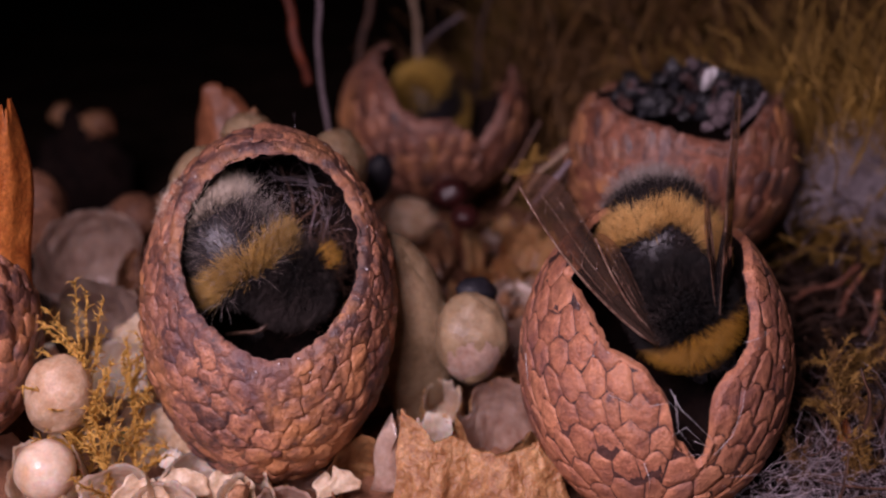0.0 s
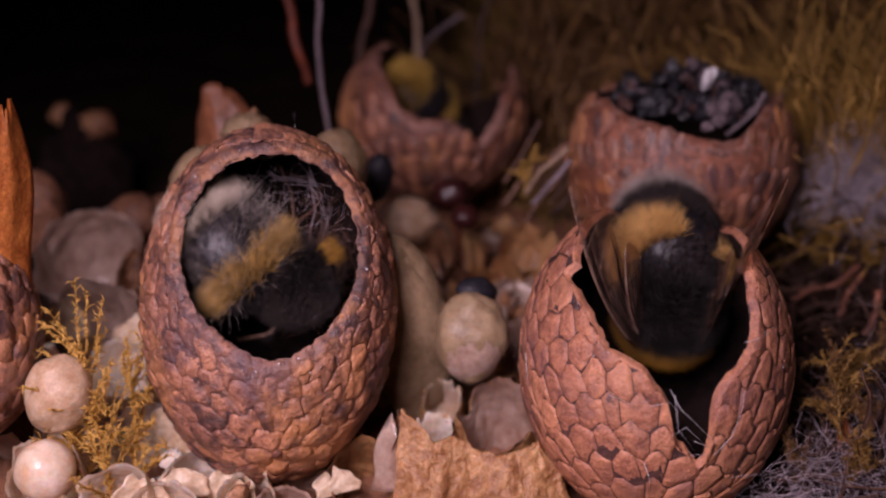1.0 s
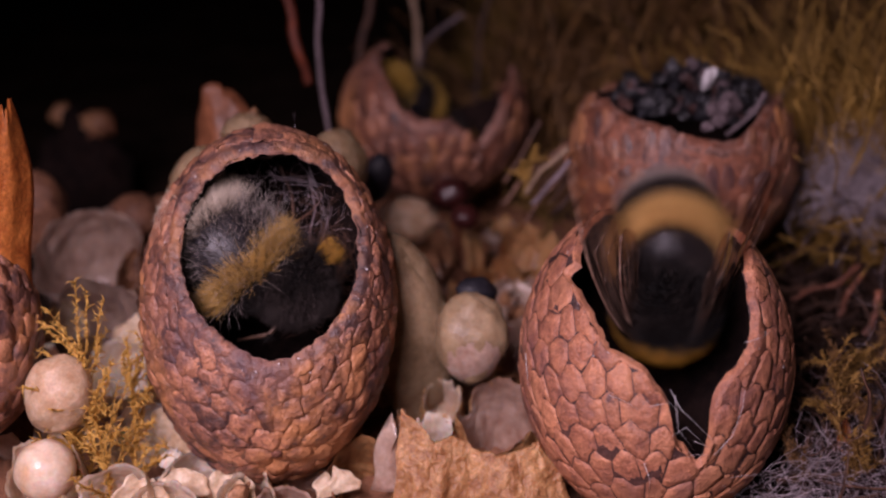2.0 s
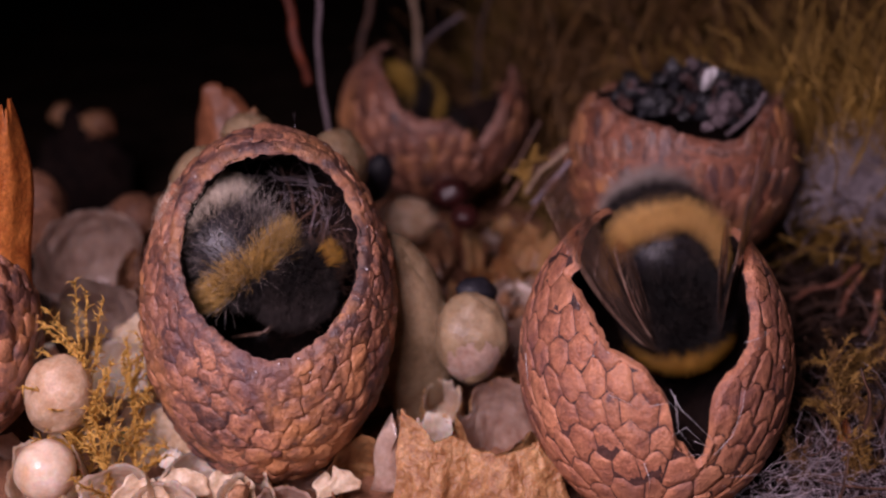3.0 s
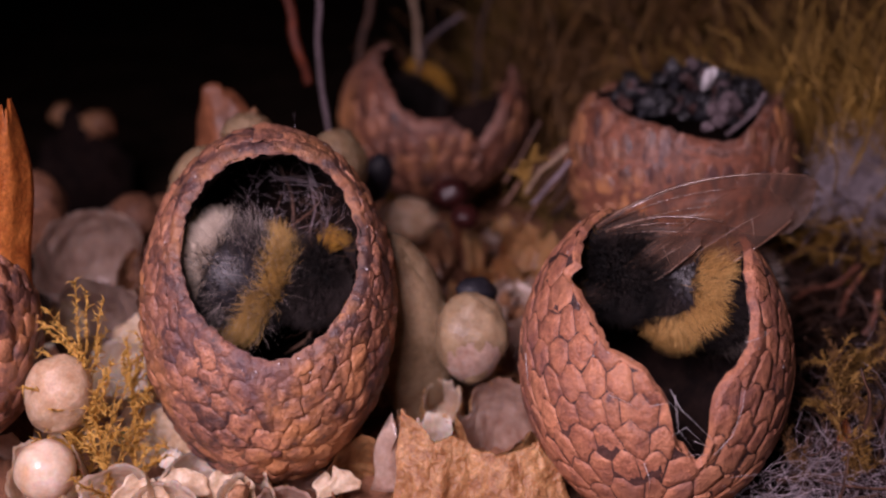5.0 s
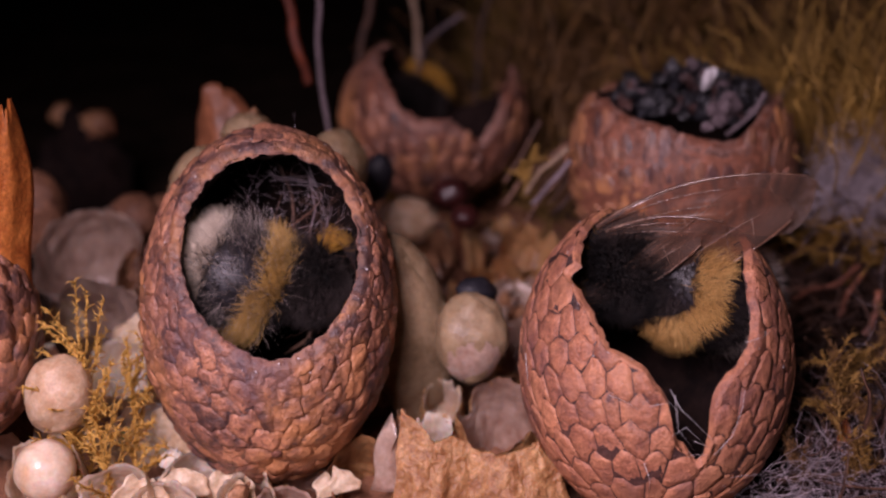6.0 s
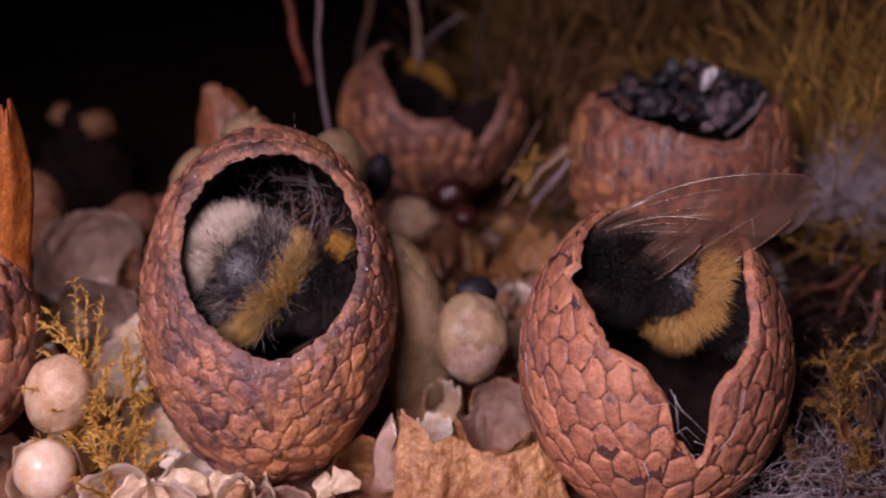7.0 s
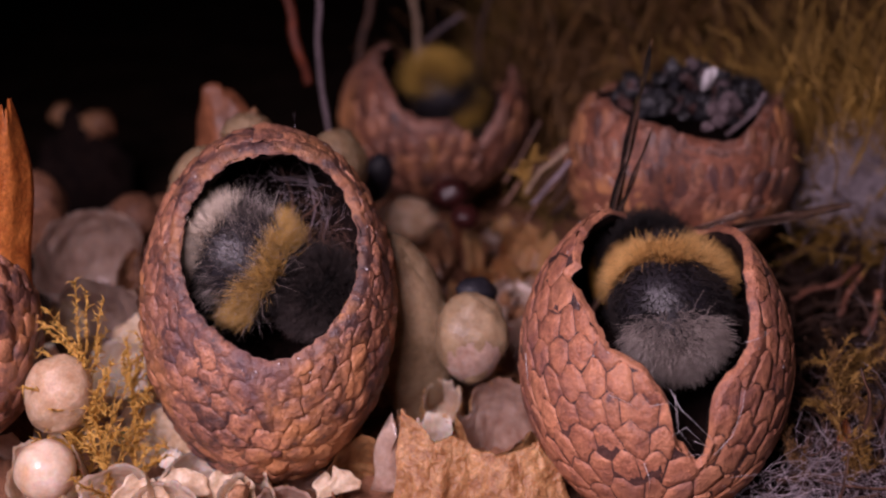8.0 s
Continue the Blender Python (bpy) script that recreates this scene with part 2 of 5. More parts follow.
def floor_height(x, y):
    rise = 4.5 / (1 + math.exp(-(x - 19) * 0.8))
    bank = 1 / (1 + math.exp(-(x - 9) * 0.35))
    rise += bank * 15 / (1 + math.exp(-(y - 42) * 0.16)) + bank * 0.35 * max(0, y - 55)
    return -19.0 + min(rise, 45) + 1.3 * noise.fractal(Vector((x, y, 0)) * 0.11, 0.8, 2, 4)


sheet("ground", "dark crumbly soil under the comb", (420, 420), 150, floor_height, SOIL_UNLIT, Matrix.Identity(4))


def lumps(x, y):
    return 2.5 * noise.fractal(Vector((x, y, 7)) * 0.06, 0.8, 2, 4)


# added walls and roof close the place; their near-black stands for darkness
sheet("wall_back", "added near-black wall standing for unlit depth behind the nest", (420, 240), 60, lumps, SOIL_UNLIT, pose(0, 150, 80, 90))
sheet("wall_left", "added near-black wall closing the hollow", (420, 240), 40, lumps, SOIL_UNLIT, pose(-130, 0, 80, 90, 0, 90))
sheet("wall_right", "added near-black wall closing the hollow", (420, 240), 40, lumps, SOIL_UNLIT, pose(130, 0, 80, 90, 0, -90))
sheet("wall_front", "added near-black wall closing the hollow", (420, 240), 40, lumps, SOIL_UNLIT, pose(0, -190, 80, -90))
tagged(sheet("ceiling", "added near-black roof closing the hollow", (420, 420), 40, lumps, SOIL_UNLIT, pose(0, 0, 190, 180)), category="ceiling")


# ---- acorn cups ----
CUPS = []


def clear(line):
    """True where no point of a line lies in a cup."""
    for c, r in CUPS:
        for p in line:
            d = Vector(p) - c
            if (d.x / (r[0] + 0.4)) ** 2 + (d.dot(Vector((0, 0.4226, 0.9063))) / (r[1] + 0.4)) ** 2 + (d.dot(Vector((0, 0.9063, -0.4226))) / (r[2] + 0.4)) ** 2 < 1:
                return False
    return True

def scale_meshes(name, dome, tipw, tiplip=0.16, drop=0.13, jag=0.02, count=10, flat=0.55):
    """Small shield-shaped scales, one unit long and wide, tip along +y, domed along +z."""
    rng = np.random.default_rng(len(name))
    out = []
    for c in range(count):
        verts, faces = [], []
        cols, rows = (-1, -flat, 0, flat, 1), (-1, -flat, 0, flat, 1)
        skew = rng.normal(0, 0.06)
        for v in rows:
            w = 0.80 if v < -0.9 else 1.0 if v < 0.2 else 0.9 if v < 0.7 else (tipw + 0.9) / 2 if v < 0.95 else tipw
            for u in cols:
                e = max(abs(u), abs(v))
                z = dome * (1 - abs(u) ** 2.4) * (1 - 0.75 * abs(v) ** 2.4) + 0.10 * (v + 1) * dome
                z += rng.normal(0, 0.16 * dome)
                if e > 0.95:
                    z -= drop
                lip = tiplip * (1 - u * u) if v > 0.9 else 0
                verts.append((0.5 * u * w + skew * v * 0.5 + rng.normal(0, jag), 0.5 * v + lip + rng.normal(0, jag), z))
        for i in range(4):
            for j in range(4):
                a = i * 5 + j
                faces.append((a, a + 1, a + 6, a + 5))
        edge = [0, 1, 2, 3, 4, 9, 14, 19, 24, 23, 22, 21, 20, 15, 10, 5]
        base = len(verts)
        for i in edge:
            x, y, _ = verts[i]
            verts.append((x * 0.96, y * 0.96, -0.42))
        for k in range(16):
            faces.append((edge[(k + 1) % 16], edge[k], base + k, base + (k + 1) % 16))
        me = bpy.data.meshes.new(name)
        me.from_pydata((np.array(verts) * MM).tolist(), [], faces)
        me.polygons.foreach_set("use_smooth", [True] * len(me.polygons))
        out.append(me)
    return out


LUMPY = scale_meshes("lumpy_scale", 0.12, 0.72, 0.06, 0.07, 0.07, 16, 0.72)
RIBBED = scale_meshes("ribbed_scale", 0.09, 0.7, 0.14, 0.06, 0.03)


def make_cup(label, centre, radii, axis, rim, pole, scale_size, meshes, scale_mat, wall=0.9, seed=1, rim_rows=0.9, wide=1.04, lap=1.0, twist=0.09, high=1.0, sink=0.0, vary=0.1, rise=0.05, even=False, shell_mat=None, grit=0.0, warp=0.16, dome=0.03, groove=0.12, rim_mat=None, lumpy=1.0, gap=0.01, lip=0.03, fine=3):
    """An acorn cup: an egg-shaped shell with a torn mouth. axis: the mouth's direction; rim: (turn, opening) in degrees round it; pole: the stalk's direction."""
    rng = np.random.default_rng(seed)
    CUPS.append((Vector(centre), radii))
    tilt = Vector((0, 0.4226, 0.9063))
    side, deep = Vector((1, 0, 0)), Vector((0, -0.9063, 0.4226))
    n = unit(axis)
    e1 = (tilt - n * tilt.dot(n)).normalized()
    e2 = e1.cross(n)
    turn = [a for a, _ in rim]
    open_ = [b for _, b in rim]
    tt = np.array([turn[-1] - 360] + turn + [turn[0] + 360], float)
    oo = np.array([open_[-1]] + open_ + [open_[0]], float)

    def reach(v, k=0.0):
        q = math.sqrt((v.dot(side) / (radii[0] - k)) ** 2 + (v.dot(tilt) / (radii[1] - k)) ** 2 + (v.dot(deep) / (radii[2] - k)) ** 2)
        return 1 / q

    def mouth(ps):
        a = float(np.interp(math.degrees(ps) % 360, tt, oo))
        return radians(a) * wide * (1 + 0.035 * noise.noise(Vector((math.cos(ps) * 9, math.sin(ps) * 9, seed))) + 0.02 * noise.noise(Vector((math.cos(ps) * 25, math.sin(ps) * 25, seed))))

    def ray_of(ps, al):
        return n * math.cos(al) + (e1 * math.cos(ps) + e2 * math.sin(ps)) * math.sin(al)

    low = min((ray_of(p * 0.2, a * 0.1) * reach(ray_of(p * 0.2, a * 0.1))).z for p in range(32) for a in range(32))
    base = Vector(centre) + Vector((0, 0, low))
    mid = Vector((0, 0, -low))
    cup = thing("acorn_cup", base, label, "acorn cup", "acorn cups of the nest")
    N, K = (240, 110) if grit else (120, 44)
    # the lining's near-black colour stands for the shade inside the cup
    for name, k, mat, r0 in (("shell", 0.0, shell_mat or CUP_SHELL, 0), ("lining", wall, SHADE_BLACK, 1)):
        verts, faces = [], []
        for i in range(K + 1):
            for j in range(N):
                ps = 2 * math.pi * j / N
                a0 = mouth(ps)
                f = i / K
                al = a0 + (math.pi - a0) * f
                d = ray_of(ps, min(al, math.pi - 0.002))
                kk = k
                # the lip is rounded: both surfaces meet half way through the wall
                near = max(0, 1 - (al - a0) * reach(d) / (wall * 0.7))
                kk = k + (wall * 0.5 - k) * near ** 2
                r = reach(d, kk)
                r += (warp if not k else 0.25) * noise.fractal(d * 5 + Vector((seed * 3, 0, k)), 0.8, 2, 4)
                if grit and not k:
                    r += grit * (noise.noise(d * 13 + Vector((seed, 0, 0))) + 0.7 * noise.noise(d * 27) + 0.4)
                verts.append(mid + d * r)
        for i in range(K):
            for j in range(N):
                a, b = i * N + j, i * N + (j + 1) % N
                quad = (a, b, b + N, a + N)
                faces.append(quad if not k else quad[::-1])
        raw(name, verts, faces, mat, cup, "hollow inside, shade put in as near-black" if k else "")
    # a rough band along the lip
    verts, faces = [], []
    M = 4
    for j in range(N):
        ps = 2 * math.pi * j / N
        a0 = mouth(ps)
        for i in range(M + 1):
            d = ray_of(ps, a0 + 0.0 + rim_rows / 8.0 * i / M)
            kk = wall * 0.5 * (1 - i / M) ** 2 - 0.10 * math.sin(math.pi * i / M)
            r = reach(d, kk) + 0.14 * noise.fractal(d * 16 + Vector((seed, 3, 0)), 0.8, 2, 3) + 0.02 - (0.25 if i == M else 0)
            verts.append(mid + d * r)
    for j in range(N):
        for i in range(M):
            a, b = j * (M + 1) + i, ((j + 1) % N) * (M + 1) + i
            faces.append((a, b, b + 1, a + 1))
    raw("rim", verts, faces, rim_mat or CUP_RIM, cup, "rough torn rim")
    # rows of scales from the stalk to the lip
    s = unit(pole)
    f1 = s.orthogonal().normalized()
    f2 = s.cross(f1)
    L, Wd = scale_size
    mean = (radii[0] + radii[1] + radii[2]) / 3
    rows = int(math.pi * mean / (L * 0.80))
    rest_v, rest_f = [], []
    if even:
        # flush plates parted by thin cracks, trimmed along the lip
        def tally(i):
            grow = 0.72 + 0.28 * math.sin(math.pi * (i + 0.5) / rows)
            return max(5, int(2 * math.pi * mean * math.sin(math.pi * (i + 0.5) / rows) / (Wd * grow)))

        def line_of(i, ga):
            # the tips of row i - 1 reach into row i
            c = Vector((math.cos(ga), math.sin(ga), 0))
            tip_ = math.cos(tally(max(i - 1, 0)) * ga - math.pi * ((i - 1) % 2) + math.pi)
            return math.pi * (i + 0.2 * tip_ + 0.20 * noise.noise(c * 3.2 + Vector((0, 0, i * 7.3 + seed))) + 0.22 * noise.noise(c * 8.5 + Vector((3, 0, i * 5.1)))) / rows

        G_ = (0.0, 0.04, *[0.04 + 0.92 * (q + 1) / (fine + 1) for q in range(fine)], 0.96, 1.0)
        for i in range(rows):
            count = tally(i)
            cut = [(j + 0.5 * (i % 2) + rng.normal(0, 0.13), rng.normal(0, 0.15)) for j in range(count)]
            for j in range(count):
                (c0, k0), (c1, k1) = cut[j], cut[(j + 1) % count]
                if j == count - 1:
                    c1 += count
                proud = rng.uniform(0.02, 0.08)
                lift = rng.uniform(0.0, 0.10)
                swell = rng.uniform(0.45, 1.3)
                verts, faces, cutoff = [], [], 0
                for a_, v in enumerate(G_):
                    for b_, u in enumerate(G_):
                        vv, uu = gap + (1 - 2 * gap) * v, gap + (1 - 2 * gap) * u
                        lo, hi = c0 + k0 * (vv - 0.5), c1 + k1 * (vv - 0.5)
                        ga = 2 * math.pi * (lo + (hi - lo) * uu) / count
                        b0, b1 = line_of(i, ga), line_of(i + 1, ga)
                        be = min(max(b0 + (b1 - b0) * vv, 0.01), math.pi - 0.01)
                        d = s * math.cos(be) + (f1 * math.cos(ga) + f2 * math.sin(ga)) * math.sin(be)
                        al = math.acos(max(-1, min(1, d.dot(n))))
                        ps = math.atan2(d.dot(e2), d.dot(e1))
                        least = mouth(ps) + lip + 0.02 * noise.noise(d * 20) + 1.4 * (lip - 0.03) * noise.noise(d * 6)
                        if al < least:
                            cutoff += 1
                            d = ray_of(ps, least)
                        h = proud + lift * (v - 0.4) + dome * (1 - (2 * u - 1) ** 2) * (1 - 0.8 * (2 * v - 1) ** 2) * swell + lumpy * (0.05 * noise.noise(d * 11) + 0.028 * noise.noise(d * 28) + (0.02 * noise.noise(d * 62) if fine > 3 else 0))
                        if a_ in (0, len(G_) - 1) or b_ in (0, len(G_) - 1):
                            h = -groove
                        verts.append(mid + d * (reach(d) + h))
                if cutoff > 0.7 * len(G_) ** 2:
                    continue
                M_ = len(G_)
                for a_ in range(M_ - 1):
                    for b_ in range(M_ - 1):
                        o = a_ * M_ + b_
                        faces.append((o, o + 1, o + M_ + 1, o + M_))
                if verts[len(verts) // 2].y < 0.25 * mean and len(cup.children) < 290:
                    raw("scale", verts, faces, scale_mat, cup)
                else:
                    o = len(rest_v)
                    rest_v += verts
                    rest_f += [tuple(o + q for q in f) for f in faces]
        rows = 0
    for i in range(rows):
        be = math.pi * (i + 0.4) / rows
        grow = 0.62 + 0.38 * math.sin(be)
        count = max(5, int(2 * math.pi * mean * math.sin(be) / (Wd * grow * 0.93)))
        for j in range(count):
            ga = 2 * math.pi * (j + 0.5 * (i % 2) + rng.normal(0, vary * 0.8)) / count
            b2 = be + rng.normal(0, vary * 0.2 * L / mean)
            d = s * math.cos(b2) + (f1 * math.cos(ga) + f2 * math.sin(ga)) * math.sin(b2)
            al = math.acos(max(-1, min(1, d.dot(n))))
            ps = math.atan2(d.dot(e2), d.dot(e1))
            if al < mouth(ps) + rim_rows * 0.5 * L / mean:
                continue
            r = reach(d)
            p = mid + d * r
            up_ = Vector((d.dot(side) / radii[0] ** 2 * side + d.dot(tilt) / radii[1] ** 2 * tilt + d.dot(deep) / radii[2] ** 2 * deep)).normalized()
            ahead = (-s + d * d.dot(s))
            ahead = (ahead - up_ * ahead.dot(up_)).normalized()
            ahead = (ahead + up_ * rise).normalized()
            right = ahead.cross(up_).normalized()
            up2 = right.cross(ahead)
            edge = min(1.0, 0.6 + 0.5 * (al - mouth(ps)))
            sx, sy, sz = Wd * grow * rng.uniform(1 - vary, 1 + vary) * edge * lap, L * grow * rng.uniform(1.05 - vary, 1.05 + vary) * lap, high * (Wd + L) / 2 * rng.uniform(0.55, 1.2) * edge
            tw = rng.normal(0, twist)
            m = Matrix((right, ahead, up2)).transposed() @ Matrix.Rotation(tw, 3, "Z") @ Matrix.Diagonal((sx, sy, sz))
            m4 = m.to_4x4()
            m4.translation = (p + up2 * sink) * MM
            me = meshes[int(rng.integers(len(meshes)))]
            if d.y < 0.25 and len(cup.children) < 290:
                ob = new("scale", me)
                if not me.materials:
                    me.materials.append(scale_mat)
                ob.parent = cup
                loc, q, sc = m4.decompose()
                ob.matrix_basis = Matrix.LocRotScale(loc, q, sc)
            else:
                o = len(rest_v)
                for v in me.vertices:
                    rest_v.append(m @ (v.co / MM) + p)
                for f in me.polygons:
                    rest_f.append(tuple(o + q for q in f.vertices))
    # pale specks along the lip, standing in for small white glints
    bits_v, bits_f = [], []
    for _ in range(90):
        ps = rng.uniform(0, 6.283)
        d = ray_of(ps, mouth(ps) + abs(rng.normal(0, 0.16)))
        q = mid + d * (reach(d) + rng.uniform(0.0, 0.12))
        o = len(bits_v)
        z = rng.uniform(0.03, 0.10)
        for k in range(4):
            bits_v.append(q + Vector(rng.normal(0, 1, 3)).normalized() * z)
        bits_f += [(o, o + 1, o + 2), (o, o + 1, o + 3), (o + 1, o + 2, o + 3), (o, o + 2, o + 3)]
    tagged(raw("dust", bits_v, bits_f, ASH, cup, "pale specks put in for glints", False), kind="stuff")
    # the dark scar where the stalk sat
    d = s
    knob = blob((0.36, 0.36, 0.2), rng, 0.3, 0.8)
    knob.transform(Matrix.Translation(mid + d * (reach(d) + 0.12)) @ d.to_track_quat("Z", "Y").to_matrix().to_4x4())
    part("stalk_scar", knob, CUP_SHELL, cup, "dark stalk scar")
    if rest_v:
        tagged(raw("scaly_back", rest_v, rest_f, scale_mat, cup), kind="stuff")
    return cup


cup_a = make_cup("reddish-brown lumpy acorn cup with an oval mouth on the comb",
                 (-11.08, -1.48, -3.18), (7.97, 11.30, 8.04), (0.141, -0.607, 0.782), [(18, 40.3), (36, 42.0), (57, 40.6), (82, 39.4), (115, 39.9), (139, 42.2), (159, 44.3), (178, 47.3), (197, 44.9), (220, 42.2), (243, 41.6), (271, 41.1), (299, 41.6), (322, 40.6), (342, 39.0), (359, 37.9)],
                 (0.110, -0.816, -0.568), (2.0, 1.75), LUMPY, CUP_SCALE, wall=0.85, seed=3, even=True, dome=0.15, groove=0.03, lumpy=3.0, warp=0.14, grit=0.09, rim_rows=1.7, gap=0.006, lip=0.10, fine=7, shell_mat=CUP_SCALE)
cup_b = make_cup("orange-brown acorn cup of flat plates, split in front",
                 (13.37, -3.84, -5.86), (8.51, 10.19, 8.40), (0.003, -0.559, 0.829), [(1, 86), (21, 84), (42, 52), (63, 35), (83, 32), (107, 35.3), (130, 37.0), (149, 38.5), (158, 42), (163, 50), (166, 62), (169, 71), (172, 70), (175, 63.6), (181, 59), (184, 48), (187, 41.4), (199, 34.5), (211, 31.5), (223, 31.2), (236, 34.2), (252, 33.2), (267, 34), (285, 40), (296, 47.5), (300, 43), (306, 45), (324, 54), (341, 66)],
                 (-0.110, -0.696, -0.710), (2.3, 1.75), LUMPY, PLATE_SCALE, wall=0.95, seed=5, rim_rows=0.45, wide=1.0, warp=0.06, even=True, dome=0.02, groove=0.035, rim_mat=PLATE_SCALE, gap=0.011, shell_mat=CUP_SEAM)
cup_d = make_cup("brown acorn cup filled with dark litter",
                 (18.91, 20.19, -1.66), (8.96, 8.78, 9.01), (0.167, -0.202, 0.965), [(11, 68), (47, 60), (81, 46), (116, 32), (148, 33), (172, 42), (186, 45.3), (205, 45.5), (228, 46), (252, 50), (281, 55), (305, 66), (344, 76)],
                 (0.000, -0.511, -0.860), (2.9, 1.4), RIBBED, CUP_SCALE, wall=0.9, seed=8, rim_rows=1.3, lap=1.14, high=0.42, sink=-0.08, vary=0.16)
cup_c = make_cup("dusky brown acorn cup with a heart-shaped gap behind the comb",
                 (-0.86, 39.81, -4.54), (8.94, 8.08, 8.89), (0.285, -0.399, 0.872), [(11, 121), (39, 121), (60, 95), (79, 48), (87, 42.7), (118, 34), (139, 38), (160, 50), (168, 58), (175, 54), (195, 45.6), (217, 52), (231, 53), (256, 48), (294, 51.5), (309, 64), (325, 60), (346, 85)],
                 (0.000, -0.511, -0.860), (2.4, 1.8), RIBBED, CUP_SCALE, wall=1.0, seed=11, rim_rows=1.2, lap=1.14, sink=-0.08, vary=0.16)
cup_e = make_cup("red-brown lumpy acorn cup at the comb's edge",
                 (-29.32, -5.06, -3.75), (4.25, 6.44, 4.87), (-0.182, 0.278, 0.943), [(66, 18.7), (149, 8.1), (166, 22.0), (286, 13.2), (321, 21.7)],
                 (0.000, -0.511, -0.860), (1.9, 1.5), LUMPY, CUP_SCALE, wall=0.8, seed=14, lap=1.15, twist=0.25, sink=-0.06, vary=0.2)


# ---- wax pots and cocoons ----
def make_pot(at, radius, height, label, lean=(0, 0), seed=0, outer=None, inner=None, ragged=0.16, flare=1.06, wall=0.14, depth=0.85, tilt=-26):
    """An open wax pot with a torn edge; at: the middle of its mouth."""
    rng = np.random.default_rng(seed + 100)
    base = Vector(at) - Vector((lean[0] * height, lean[1] * height, height))
    pot = thing("wax_pot", base, label, "wax pot", "wax pots of the comb")
    N, K = 96, 26
    ph = rng.uniform(0, 50)
    tan_ = outer is WAX_TAN
    lay = Matrix.Rotation(radians(-tilt + rng.normal(0, 5)), 3, "X") @ Matrix.Rotation(radians(rng.normal(0, 7)), 3, "Y")
    top = Vector((lean[0] * height, lean[1] * height, height * 0.8))
    floor_ = 1 - depth

    def edge(an):
        # lobes, a few deep tears and a frayed lip
        c = Vector((math.cos(an), math.sin(an), 0))
        tear = max(0, noise.noise(c * 1.6 + Vector((ph, 4, 0))) - 0.18)
        fray = abs(noise.noise(c * 6 + Vector((0, 2, ph)))) + 0.5 * abs(noise.noise(c * 15 + Vector((4, 2, ph))))
        return height * (1 + 0.07 * math.sin(an) - ragged * (0.6 * noise.noise(c * 0.9 + Vector((ph, 0, 0))) + 2.6 * tear + 0.4 * fray * (0.4 + 1.2 * abs(noise.noise(c * 1.7 + Vector((7, ph, 0)))))))

    def ring(f, an, k):
        c = Vector((math.cos(an), math.sin(an), f * 1.4))
        z = f * edge(an)
        if k:
            # the inside is a rounded bowl
            g = (f - floor_) / depth
            r = (radius - k) * math.sqrt(max(0.0, 1 - (1 - min(1, g / 0.75)) ** 2.2))
        else:
            r = radius * (1 + (0.42 if tan_ else 0.0) * (1 - f) ** 1.3 - (0 if tan_ else 0.35 * max(0, 0.55 - f)))
        r *= 1 + 0.085 * noise.fractal(c * 1.1 + Vector((ph, 1, 1)), 0.8, 2, 3) - 0.09 * abs(noise.noise(c * 2.6 + Vector((2, ph, 1)))) - 0.04 * abs(noise.noise(c * 6.5 + Vector((ph, 3, 1)))) + (flare - 1) * max(0, f - 0.75) * 4
        curl = 0.5 * max(0, f - 0.72) * radius * noise.noise(Vector((math.cos(an) * 1.9, math.sin(an) * 1.9, ph)))
        q = Vector(((r + curl) * math.cos(an) + lean[0] * z, (r + curl) * math.sin(an) + lean[1] * z, z))
        return lay @ (q - top) + top

    crumb = 0.15 if tan_ else 0.03
    for name, k, mat, text in (("outer_wall", 0, outer or WAX_TAN, ""), ("inner_wall", wall, inner or WAX_PALE, "papery inside")):
        verts, faces = [], []
        f0 = 0 if not k else floor_
        for i in range(K + 1):
            f = f0 + (1 - f0) * i / K
            for j in range(N):
                q = ring(f, 2 * math.pi * j / N, k)
                if i == K:
                    q = ring(f, 2 * math.pi * j / N, 0).lerp(q, 0.5) if k else q.lerp(ring(f, 2 * math.pi * j / N, wall), 0.3)
                elif not k:
                    q = q + noise.noise_vector(q * 1.3 + Vector((ph, 0, 0))) * crumb * 1.6 + noise.noise_vector(q * 3.4) * crumb + noise.noise_vector(q * 7.0) * crumb * 0.5
                verts.append(q)
        for i in range(K):
            for j in range(N):
                a, b = i * N + j, i * N + (j + 1) % N
                q = (a, b, b + N, a + N)
                faces.append(q if not k else q[::-1])
        raw(name, verts, faces, mat, pot, text)
    return pot


